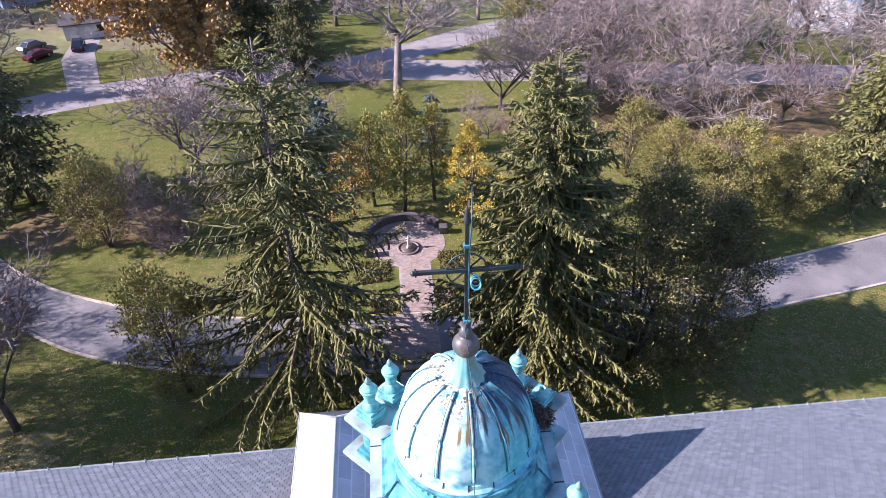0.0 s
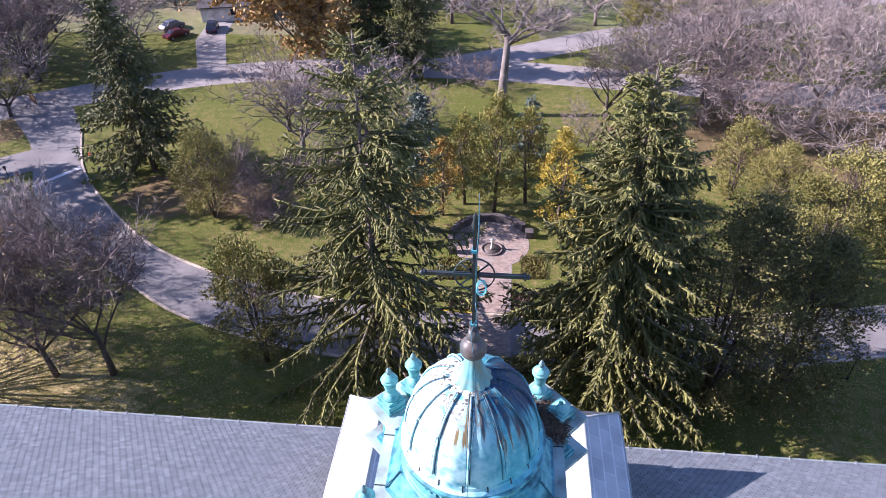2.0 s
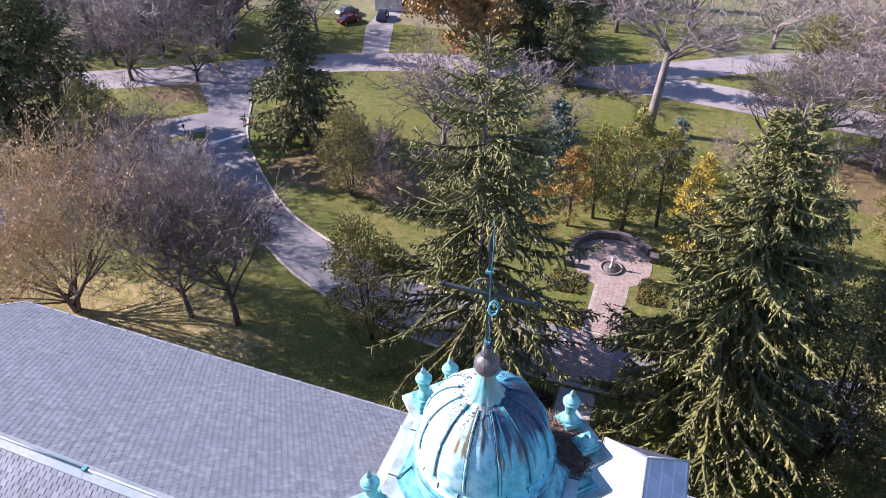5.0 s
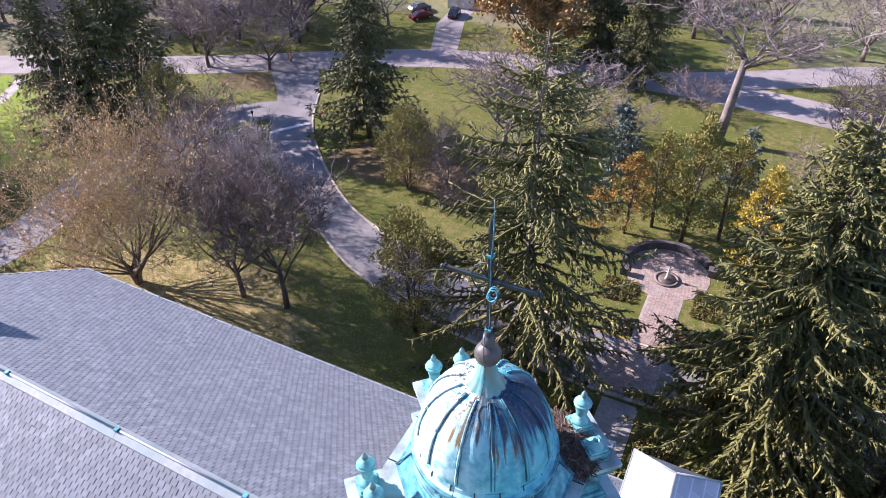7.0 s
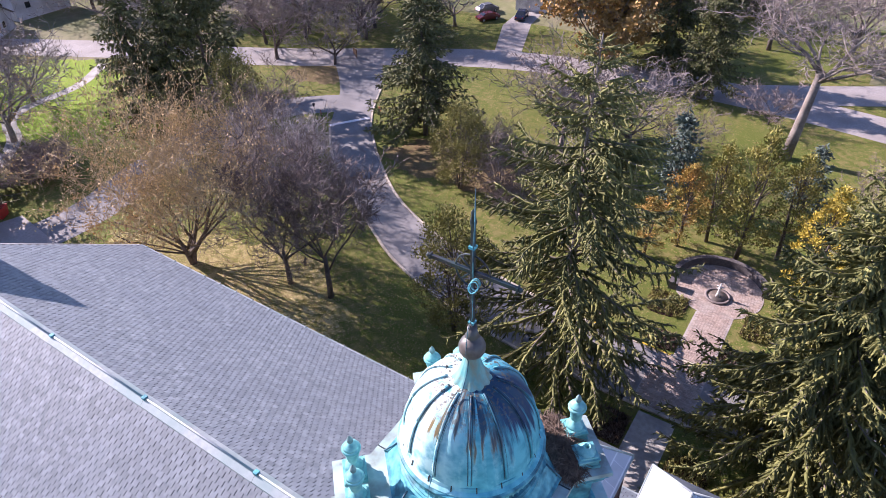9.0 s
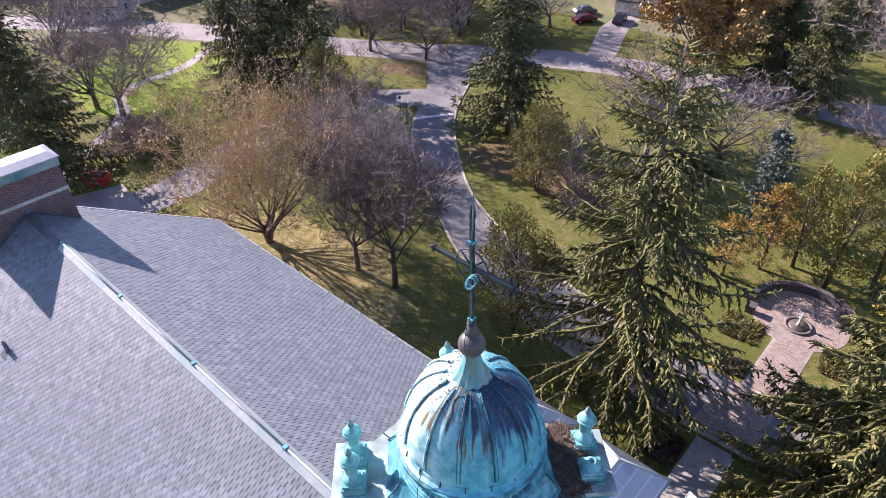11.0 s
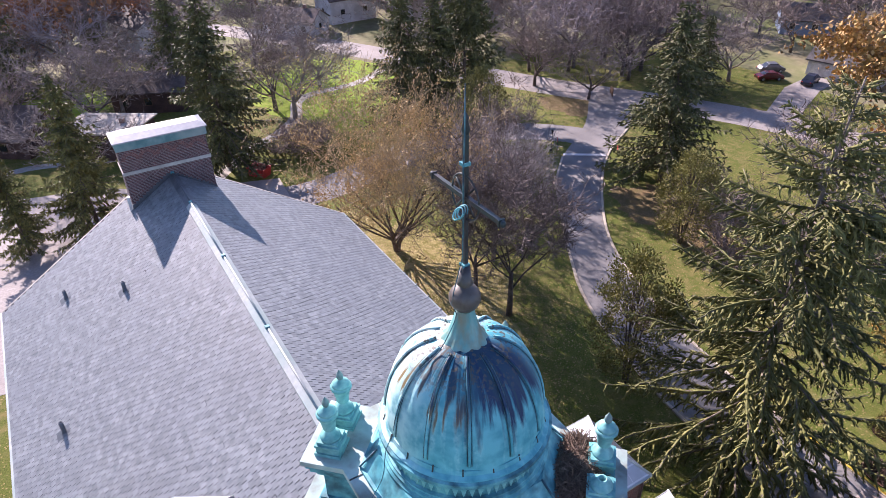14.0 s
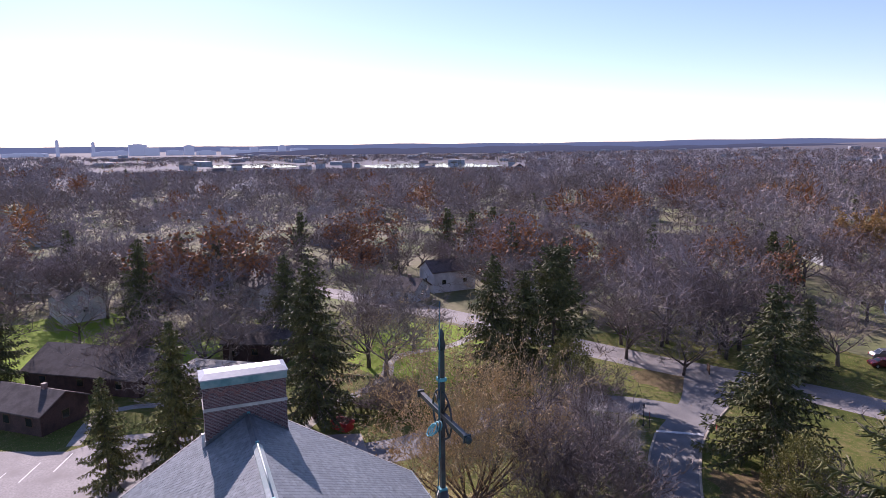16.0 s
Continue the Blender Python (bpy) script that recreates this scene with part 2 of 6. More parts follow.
M = dict(
    grass=turf("grass", (0.055, 0.085, 0.014), (0.165, 0.185, 0.040), (0.215, 0.180, 0.070), (0.33, 0.245, 0.115), 0.34, 0.46),
    lawn=turf("watered_lawn", (0.14, 0.235, 0.022), (0.27, 0.37, 0.045), (0.30, 0.34, 0.07), (0.33, 0.27, 0.10), 0.08, 0.5),
    litter=turf("leaf_littered_grass", (0.11, 0.115, 0.026), (0.25, 0.225, 0.07), (0.42, 0.35, 0.155), (0.56, 0.45, 0.235), 0.8, 0.38),
    brown_litter=turf("brown_leaf_litter", (0.10, 0.085, 0.035), (0.19, 0.15, 0.07), (0.22, 0.155, 0.085), (0.30, 0.195, 0.105), 0.7, 0.42),
    town_ground=surface("town_garden_ground", (0.14, 0.13, 0.07), (0.22, 0.19, 0.11), 0.6, 0.95, bump=0, c=(0.14, 0.18, 0.045), big=0.08),
    # woodland floor far off, tinted bluish to carry the distance haze
    far_ground=surface("far_floor_haze_tint", (0.075, 0.065, 0.075), (0.11, 0.095, 0.10), 0.02, 0.95, bump=0, c=(0.10, 0.11, 0.14), big=0.2),
    asphalt=surface("asphalt", (0.150, 0.146, 0.144), (0.20, 0.195, 0.189), 6, 0.85, bump=0.1, c=(0.245, 0.236, 0.226), big=0.05),
    street=surface("street_concrete", (0.27, 0.25, 0.235), (0.36, 0.335, 0.315), 4, 0.85, bump=0.1, c=(0.24, 0.22, 0.205), big=0.06),
    kerb=surface("kerb_concrete", (0.46, 0.40, 0.31), (0.58, 0.51, 0.41), 5, 0.85),
    yellow=surface("yellow_paint", (0.62, 0.40, 0.03), (0.72, 0.50, 0.06), 6, 0.6),
    white=surface("white_paint", (0.62, 0.62, 0.6), (0.78, 0.78, 0.76), 6, 0.6),
    paving=surface("brick_paving", (0.30, 0.225, 0.185), (0.40, 0.32, 0.265), 5, 0.8, vary=0.2, c=(0.34, 0.29, 0.25)),
    concrete=surface("concrete", (0.36, 0.34, 0.30), (0.46, 0.44, 0.39), 3, 0.85),
    mulch=surface("mulch", (0.05, 0.025, 0.015), (0.10, 0.05, 0.03), 8, 0.95, bump=0.6),
    slate=surface("slate", (0.145, 0.168, 0.182), (0.218, 0.246, 0.258), 3.0, 0.55, bump=0.15, c=(0.168, 0.192, 0.208), vary=0.13, spec=0.3),
    slate_bed=surface("slate_bed", (0.035, 0.035, 0.045), (0.05, 0.05, 0.06), 3.0, 0.8),
    verdigris=surface("verdigris_copper", (0.03, 0.27, 0.33), (0.13, 0.47, 0.50), 5, 0.58, c=(0.025, 0.12, 0.15), big=0.6, bump=0.15, spec=0.4),
    dull=surface("dull_copper", (0.03, 0.03, 0.035), (0.075, 0.07, 0.07), 6, 0.5, metal=0.3, c=(0.035, 0.07, 0.07), big=0.4),
    ball=surface("brown_copper", (0.10, 0.085, 0.075), (0.17, 0.15, 0.135), 6, 0.5, metal=0.2, c=(0.07, 0.09, 0.09), big=0.5),
    tin=surface("terne_metal", (0.34, 0.36, 0.38), (0.42, 0.44, 0.45), 3, 0.5, metal=0.25, c=(0.30, 0.33, 0.37), big=0.3),
    ridge=surface("ridge_metal", (0.34, 0.37, 0.36), (0.44, 0.47, 0.45), 4, 0.5, metal=0.3, c=(0.28, 0.36, 0.34)),
    cap_metal=surface("cap_metal", (0.08, 0.20, 0.21), (0.16, 0.30, 0.30), 2.5, 0.5, metal=0.2, c=(0.26, 0.34, 0.33), big=0.3),
    lead=surface("lead_sheet", (0.10, 0.12, 0.14), (0.15, 0.17, 0.19), 5, 0.5, metal=0.3),
    arch_brick=surface("arch_brick", (0.20, 0.09, 0.08), (0.27, 0.14, 0.12), 9, 0.85, vary=0.25),
    verdigris_pale=surface("pale_verdigris", (0.11, 0.42, 0.43), (0.25, 0.57, 0.55), 7, 0.58, c=(0.05, 0.22, 0.23), big=0.4, bump=0.12),
    slab=surface("stained_slab", (0.34, 0.50, 0.47), (0.50, 0.63, 0.59), 4, 0.7, c=(0.17, 0.20, 0.18), big=0.5, bump=0.2),
    rib=surface("rib_copper", (0.03, 0.12, 0.16), (0.08, 0.26, 0.30), 9, 0.55, c=(0.02, 0.05, 0.08), big=0.4),
    neck=surface("neck_copper", (0.08, 0.34, 0.34), (0.20, 0.46, 0.43), 6, 0.55, c=(0.22, 0.24, 0.17), big=0.8, stretch=(1, 1, 0.3)),
    tip=surface("bud_tip", (0.12, 0.22, 0.22), (0.20, 0.32, 0.31), 9, 0.6),
    mortar=surface("mortar", (0.36, 0.31, 0.28), (0.44, 0.40, 0.36), 9, 0.9),
    stone=surface("limestone", (0.42, 0.40, 0.36), (0.52, 0.50, 0.46), 5, 0.85),
    bark=surface("bark", (0.095, 0.075, 0.062), (0.165, 0.135, 0.115), 6, 0.95, bump=0.5),
    bark_pale=surface("pale_bark", (0.22, 0.18, 0.15), (0.32, 0.27, 0.235), 6, 0.95, bump=0.4),
    bark_spruce=surface("spruce_bark", (0.15, 0.125, 0.105), (0.24, 0.205, 0.175), 6, 0.95, bump=0.5),
    bark_oak=surface("oak_bark", (0.12, 0.10, 0.085), (0.21, 0.18, 0.155), 5, 0.95, bump=0.6, c=(0.30, 0.265, 0.23), big=0.12),
    twig=surface("twigs", (0.20, 0.155, 0.135), (0.31, 0.25, 0.225), 2, 0.9, bump=0, vary=0.3),
    twig_silver=surface("silver_twigs", (0.30, 0.265, 0.25), (0.48, 0.43, 0.41), 2, 0.9, bump=0, vary=0.3),
    twig_dark=surface("dark_twigs", (0.15, 0.115, 0.10), (0.26, 0.21, 0.19), 2, 0.9, bump=0, vary=0.3),
    twig_tan=surface("tan_twigs", (0.36, 0.275, 0.155), (0.54, 0.42, 0.25), 2, 0.9, bump=0, vary=0.3),
    twig_grey=surface("grey_twigs", (0.215, 0.18, 0.16), (0.37, 0.315, 0.285), 2, 0.9, bump=0, vary=0.3),
    needle=surface("spruce_needles", (0.108, 0.118, 0.034), (0.235, 0.230, 0.072), 1.2, 0.75, bump=0, vary=0.3),
    needle_dark=surface("dark_needles", (0.080, 0.092, 0.032), (0.17, 0.172, 0.060), 1.2, 0.75, bump=0, vary=0.3),
    needle_blue=surface("blue_needles", (0.085, 0.125, 0.10), (0.14, 0.19, 0.15), 1.2, 0.75, bump=0, vary=0.3),
    cedar=surface("cedar_foliage", (0.155, 0.15, 0.040), (0.30, 0.275, 0.080), 1.2, 0.8, bump=0, vary=0.3),
    leaf_orange=surface("orange_leaves", (0.34, 0.20, 0.06), (0.52, 0.33, 0.11), 1.5, 0.7, bump=0, vary=0.35),
    leaf_yellow=surface("yellow_leaves", (0.34, 0.28, 0.04), (0.58, 0.43, 0.06), 1.5, 0.7, bump=0, vary=0.3),
    leaf_green=surface("turning_leaves", (0.13, 0.15, 0.03), (0.24, 0.235, 0.05), 0.9, 0.7, bump=0, vary=0.35, c=(0.30, 0.235, 0.06), big=0.5),
    cedar_deep=surface("deep_cedar_foliage", (0.105, 0.108, 0.034), (0.215, 0.20, 0.066), 1.2, 0.8, bump=0, vary=0.3),
    cedar_gold=surface("golden_cedar", (0.14, 0.13, 0.02), (0.22, 0.19, 0.03), 1.2, 0.8, bump=0, vary=0.3),
    leaf_tan=surface("tan_leaves", (0.50, 0.355, 0.155), (0.68, 0.51, 0.26), 1.5, 0.8, bump=0, vary=0.3),
    leaf_mixed=surface("mixed_leaves", (0.16, 0.165, 0.035), (0.30, 0.25, 0.05), 0.7, 0.7, bump=0, vary=0.4, c=(0.46, 0.22, 0.05), big=0.6),
    leaf_rust=surface("rust_leaves", (0.26, 0.10, 0.045), (0.40, 0.20, 0.07), 0.05, 0.8, bump=0, vary=0.35),
    # paler than the near twigs: haze over the woods mixed into the colour
    twig_far=surface("far_twigs_haze_pale", (0.29, 0.245, 0.245), (0.39, 0.335, 0.33), 0.05, 0.9, bump=0, vary=0.14),
    basin=surface("basin_stone", (0.17, 0.14, 0.13), (0.25, 0.21, 0.19), 5, 0.85),
    basin_water=surface("leafy_basin", (0.10, 0.085, 0.075), (0.20, 0.16, 0.13), 6, 0.4),
    dark_stone=surface("dark_stone", (0.09, 0.08, 0.08), (0.14, 0.125, 0.12), 5, 0.85),
    sign_wood=surface("sign_wood", (0.10, 0.055, 0.03), (0.15, 0.085, 0.05), 8, 0.8),
    tyre=surface("tyre_rubber", (0.02, 0.02, 0.02), (0.03, 0.03, 0.03), 9, 0.9),
    paint_dark=surface("dark_car_paint", (0.015, 0.02, 0.04), (0.02, 0.026, 0.05), 2, 0.25, bump=0, spec=0.6),
    paint_maroon=surface("maroon_car_paint", (0.10, 0.012, 0.015), (0.13, 0.016, 0.02), 2, 0.25, bump=0, spec=0.6),
    paint_silver=surface("silver_car_paint", (0.16, 0.17, 0.19), (0.20, 0.21, 0.23), 2, 0.3, metal=0.4, bump=0),
    house_blue=surface("blue_siding", (0.20, 0.28, 0.40), (0.26, 0.34, 0.46), 2, 0.7),
    house_cream=surface("cream_siding", (0.55, 0.50, 0.40), (0.64, 0.58, 0.47), 2, 0.7),
    house_grey=surface("grey_siding", (0.36, 0.37, 0.39), (0.45, 0.46, 0.48), 2, 0.7),
    roof_brown=surface("brown_shingles", (0.13, 0.10, 0.09), (0.19, 0.15, 0.135), 5, 0.9),
    roof_pale=surface("pale_metal_roof", (0.55, 0.58, 0.62), (0.66, 0.69, 0.72), 2, 0.4, metal=0.2),
    lodge_wall=surface("lodge_brick", (0.075, 0.045, 0.038), (0.11, 0.065, 0.055), 6, 0.85),
    lodge_roof=surface("lodge_shingles", (0.105, 0.085, 0.08), (0.155, 0.13, 0.12), 5, 0.9),
    leaf_fallen=surface("fallen_leaf", (0.28, 0.19, 0.085), (0.40, 0.29, 0.14), 2, 0.85, bump=0, vary=0.35),
    water=surface("river_water", (0.05, 0.07, 0.09), (0.07, 0.09, 0.11), 0.05, 0.04, bump=0, spec=0.8),
    wall=surface("brick_wall", (0.19, 0.08, 0.065), (0.26, 0.12, 0.10), 6, 0.85),
    house=surface("pale_siding", (0.62, 0.63, 0.64), (0.72, 0.73, 0.74), 2, 0.7),
    house_roof=surface("shingles", (0.09, 0.085, 0.085), (0.14, 0.13, 0.125), 5, 0.9),
    glass=surface("window_glass", (0.02, 0.025, 0.03), (0.03, 0.035, 0.04), 1, 0.1, bump=0, spec=0.8),
    iron=surface("painted_iron", (0.02, 0.02, 0.022), (0.04, 0.04, 0.042), 6, 0.5, metal=0.3, bump=0),
    stick=surface("dry_sticks", (0.12, 0.08, 0.06), (0.27, 0.20, 0.15), 8, 0.95, vary=0.4),
    red=surface("red_paint", (0.42, 0.03, 0.03), (0.5, 0.05, 0.045), 4, 0.5),
)


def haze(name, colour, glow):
    """Far distance as a plain backdrop: the bright haze is put into its colour and a little glow."""
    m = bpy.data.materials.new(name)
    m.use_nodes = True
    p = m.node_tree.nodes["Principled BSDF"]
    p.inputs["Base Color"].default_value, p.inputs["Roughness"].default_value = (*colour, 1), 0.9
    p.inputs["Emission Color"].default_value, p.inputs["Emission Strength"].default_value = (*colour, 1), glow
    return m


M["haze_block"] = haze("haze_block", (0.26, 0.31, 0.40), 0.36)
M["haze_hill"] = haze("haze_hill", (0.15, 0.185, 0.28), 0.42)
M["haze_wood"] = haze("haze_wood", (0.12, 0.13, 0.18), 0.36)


# ---- geometry helpers ----
class Geo:
    """Collects vertices and faces, then makes one mesh of them."""

    def __init__(self):
        self.v, self.f, self.s, self.m = [], [], [], []

    def add(self, verts, faces, smooth=False, mi=0):
        o = len(self.v)
        self.v += [tuple(p) for p in verts]
        self.f += [tuple(i + o for i in f) for f in faces]
        self.s += [smooth] * len(faces)
        self.m += [mi] * len(faces)
        return self

    def box(self, x0, x1, y0, y1, z0, z1, m=None, mi=0):
        vs = [Vector((x, y, z)) for z in (z0, z1) for x, y in ((x0, y0), (x1, y0), (x1, y1), (x0, y1))]
        if m is not None:
            vs = [m @ v for v in vs]
        return self.add(vs, [(3, 2, 1, 0), (4, 5, 6, 7), (0, 1, 5, 4), (1, 2, 6, 5), (2, 3, 7, 6), (3, 0, 4, 7)], mi=mi)

    def lathe(self, prof, seg=24, x=0, y=0, z=0, smooth=True, turn=0.0, mi=0):
        vs = [(x + r * math.cos(turn + 2 * math.pi * k / seg), y + r * math.sin(turn + 2 * math.pi * k / seg), z + h) for r, h in prof for k in range(seg)]
        fs = [(j * seg + k, j * seg + (k + 1) % seg, (j + 1) * seg + (k + 1) % seg, (j + 1) * seg + k) for j in range(len(prof) - 1) for k in range(seg)]
        self.add(vs, fs, smooth, mi)
        n = len(prof) - 1
        o = len(self.v) - len(vs)
        for j, flip in ((0, True), (n, False)):
            if prof[j][0] > 1e-4:
                ring = [o + j * seg + k for k in range(seg)]
                self.f.append(tuple(reversed(ring)) if flip else tuple(ring))
                self.s.append(False)
                self.m.append(mi)
        return self

    def tube(self, pts, rads, seg=6, mi=0, smooth=True):
        pts = [Vector(p) for p in pts]
        vs, n = [], len(pts)
        for i, p in enumerate(pts):
            d = (pts[min(i + 1, n - 1)] - pts[max(i - 1, 0)]).normalized()
            a = d.cross(Vector((0, 0, 1)) if abs(d.z) < 0.9 else Vector((1, 0, 0))).normalized()
            b = d.cross(a)
            r = rads[i] if hasattr(rads, "__len__") else rads
            vs += [p + r * (a * math.cos(2 * math.pi * k / seg) + b * math.sin(2 * math.pi * k / seg)) for k in range(seg)]
        fs = [(i * seg + k, i * seg + (k + 1) % seg, (i + 1) * seg + (k + 1) % seg, (i + 1) * seg + k) for i in range(n - 1) for k in range(seg)]
        fs += [tuple(range(seg - 1, -1, -1)), tuple((n - 1) * seg + k for k in range(seg))]
        return self.add(vs, fs, smooth, mi)

    def prism(self, ring, z0, z1, mi=0):
        n = len(ring)
        vs = [(x, y, z0) for x, y in ring] + [(x, y, z1) for x, y in ring]
        fs = [tuple(range(n - 1, -1, -1)), tuple(range(n, 2 * n))] + [(i, (i + 1) % n, n + (i + 1) % n, n + i) for i in range(n)]
        return self.add(vs, fs, mi=mi)

    def mesh(self, name, *mats):
        me = bpy.data.meshes.new(name)
        me.from_pydata(self.v, [], self.f)
        for k in mats:
            me.materials.append(M[k] if isinstance(k, str) else k)
        me.polygons.foreach_set("use_smooth", self.s)
        me.polygons.foreach_set("material_index", self.m)
        me.update()
        return me


def part(name, geo, mats, parent=None, label=""):
    """One mesh object under a thing or a part."""
    ob = new(name, geo.mesh(name, *(mats if isinstance(mats, (list, tuple)) else [mats])) if isinstance(geo, Geo) else geo)
    if parent is not None:
        ob.parent = parent
    return tagged(ob, label)


def thing(name, label, category, group="", kind="", at=(0, 0, 0)):
    ob = new(name)
    ob.location = at
    ob.empty_display_size = 0.3
    return tagged(ob, label, category, group, kind)


def solid(name, geo, mats, label, category="", kind="", group=""):
    return tagged(part(name, geo, mats), label, category, group, kind)


def smooth_line(pts, step=2.0):
    """A Catmull-Rom line through pts."""
    P = [Vector((*p, 0)) if len(p) == 2 else Vector(p) for p in pts]
    P = [2 * P[0] - P[1]] + P + [2 * P[-1] - P[-2]]
    out = []
    for i in range(1, len(P) - 2):
        n = max(2, int((P[i + 1] - P[i]).length / step))
        for k in range(n):
            t = k / n
            a, b, c, d = P[i - 1 : i + 3]
            out.append(0.5 * (2 * b + (c - a) * t + (2 * a - 5 * b + 4 * c - d) * t * t + (3 * b - a - 3 * c + d) * t ** 3))
    return out + [P[-2]]


def ribbon(pts, width, z, geo=None):
    geo = geo or Geo()
    L = smooth_line(pts)
    vs = []
    for i, p in enumerate(L):
        d = (L[min(i + 1, len(L) - 1)] - L[max(i - 1, 0)]).normalized()
        s = Vector((-d.y, d.x, 0)) * width / 2
        vs += [p + s + Vector((0, 0, z)), p - s + Vector((0, 0, z))]
    return geo.add(vs, [(2 * i, 2 * i + 1, 2 * i + 3, 2 * i + 2) for i in range(len(L) - 1)])


def between(left, right, z, n=60):
    """A sheet between two lines."""
    def even(pts):
        L = smooth_line(pts, 1.0)
        s = [0.0]
        for a, b in zip(L, L[1:]):
            s.append(s[-1] + (b - a).length)
        return [Vector([float(np.interp(s[-1] * k / n, s, [p[j] for p in L])) for j in (0, 1)] + [z]) for k in range(n + 1)]
    A, B = even(left), even(right)
    vs = [q for a, b in zip(A, B) for q in (a, b)]
    return Geo().add(vs, [(2 * i, 2 * i + 1, 2 * i + 3, 2 * i + 2) for i in range(n)])


def kerb_line(pts, w=0.28, h=0.13):
    L = smooth_line(pts, 1.5)
    g, vs = Geo(), []
    for i, p in enumerate(L):
        d = (L[min(i + 1, len(L) - 1)] - L[max(i - 1, 0)]).normalized()
        s = Vector((-d.y, d.x, 0)) * w / 2
        vs += [p - s, p - s * 0.8 + Vector((0, 0, h)), p + s * 0.8 + Vector((0, 0, h)), p + s]
    n = len(L)
    return g.add(vs, [(4 * i + k, 4 * i + 4 + k, 4 * i + 5 + k, 4 * i + 1 + k) for i in range(n - 1) for k in range(3)])


# ---- ground, roads ----
g = Geo()
N = 90
ex = [(-1 if u < 0 else 1) * (abs(u) * 260 + abs(u) ** 5 * 4300) for u in (2 * k / N - 1 for k in range(N + 1))]


def ground_z(x, y):
    far = math.hypot(x, y)
    hill = 28 * math.exp(-(((x + 1500) / 900) ** 2 + ((y - 2300) / 700) ** 2))
    return hill if far > 300 else 0.0


g.add([(x, y, ground_z(x, y)) for y in ex for x in ex], [(j * (N + 1) + i, j * (N + 1) + i + 1, (j + 1) * (N + 1) + i + 1, (j + 1) * (N + 1) + i) for j in range(N) for i in range(N)], True)


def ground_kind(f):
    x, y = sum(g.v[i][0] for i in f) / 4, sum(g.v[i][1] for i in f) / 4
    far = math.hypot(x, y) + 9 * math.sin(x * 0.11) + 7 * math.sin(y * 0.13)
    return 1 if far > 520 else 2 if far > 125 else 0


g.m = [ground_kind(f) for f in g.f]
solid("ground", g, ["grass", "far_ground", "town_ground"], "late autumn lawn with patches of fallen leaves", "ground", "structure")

DRIVE_N = [(-66, 79), (-56.4, 66.3), (-51.1, 57.2), (-45.2, 50.5), (-36.8, 43.2), (-29.9, 39.4), (-21, 36.4), (-11, 34.8), (-2, 34.4), (8, 34.3), (18, 35.1), (29.9, 37.1), (36.8, 38.5), (48.2, 41), (75, 47), (115, 57)]
DRIVE_S = [(-71, 72), (-61, 62), (-54, 51.6), (-48.6, 46), (-41.8, 40.9), (-34.5, 36), (-27.6, 32.1), (-17, 29), (-7, 28), (8, 28.2), (18, 29), (33.5, 32.1), (43.4, 33.8), (75, 40), (115, 50)]
solid("road", between(DRIVE_N, DRIVE_S, 0.03), "asphalt", "dark asphalt park drive with tree shadows", "road", "structure")
part("road", ribbon([(-56, 60), (-63, 54), (-68, 44), (-66, 32), (-63, 20), (-66, 8), (-76, -4)], 6.0, 0.026), "asphalt")
tagged(bpy.data.objects["road.001"], "asphalt side drive behind the trees", "road", kind="structure")
STREET = [(-260, -30), (-190, 5), (-140, 38), (-110, 54), (-90, 62.5), (-75, 70), (-60, 79), (-45, 86), (-25, 90), (-5, 90.5), (15, 88), (40, 84), (90, 76), (200, 60)]
part("street", ribbon(STREET, 8.0, 0.02), "street")
tagged(bpy.data.objects["street"], "pale worn concrete street", "road", kind="structure")
part("street", ribbon([(-8, 92), (5, 99), (17, 106), (34, 113), (70, 130), (140, 160)], 7.0, 0.016), "street")
tagged(bpy.data.objects["street.001"], "pale worn concrete side street", "road", kind="structure")
part("kerb", kerb_line(DRIVE_N[1:]), "kerb")
tagged(bpy.data.objects["kerb"], "weathered concrete kerb along the drive", "kerb", kind="structure")
part("kerb", kerb_line(DRIVE_S[2:]), "kerb")
tagged(bpy.data.objects["kerb.001"], "weathered concrete kerb along the drive", "kerb", kind="structure")



def patch(name, cx, cy, rx, ry, mat, label, seed, z=0.006):
    """A patch of other turf with a wandering edge."""
    q = random.Random(seed)
    ph = [q.uniform(0, 6.28) for _ in range(4)]
    ring = []
    for k in range(96):
        a = 2 * math.pi * k / 96
        w = 1 + 0.10 * math.sin(3 * a + ph[0]) + 0.07 * math.sin(7 * a + ph[1]) + 0.05 * math.sin(17 * a + ph[2]) + 0.04 * math.sin(31 * a + ph[3])
        ring.append((cx + rx * w * math.cos(a), cy + ry * w * math.sin(a)))
    solid(name, Geo().prism(ring, -0.1, z), mat, label, "lawn", "structure")


patch("lawn", -96, 37, 20, 12.5, "lawn", "bright green sunlit lawn beside the path", 1)
patch("lawn", -151, 132, 14, 10, "lawn", "bright green lawn before a white house", 2)
patch("lawn", -113, -4, 9, 7, "lawn", "sunlit lawn between the lodges", 8)
patch("lawn", -132, -26, 22, 12, "lawn", "green lawn beyond the lodge", 3)
patch("leafy_lawn", -40, 20.5, 15, 7.0, "litter", "lawn thick with tan fallen leaves", 5, 0.010)
patch("leafy_lawn", 40, 69, 24, 9, "brown_litter", "ground brown with fallen leaves under bare trees", 6, 0.010)
patch("leafy_lawn", -68.5, 66, 5.5, 4.6, "brown_litter", "road island brown with fallen leaves", 7, 0.010)
patch("leafy_lawn", -34, 52.5, 9, 5.5, "brown_litter", "leaf-strewn ground under the spruce by the drive", 9, 0.010)
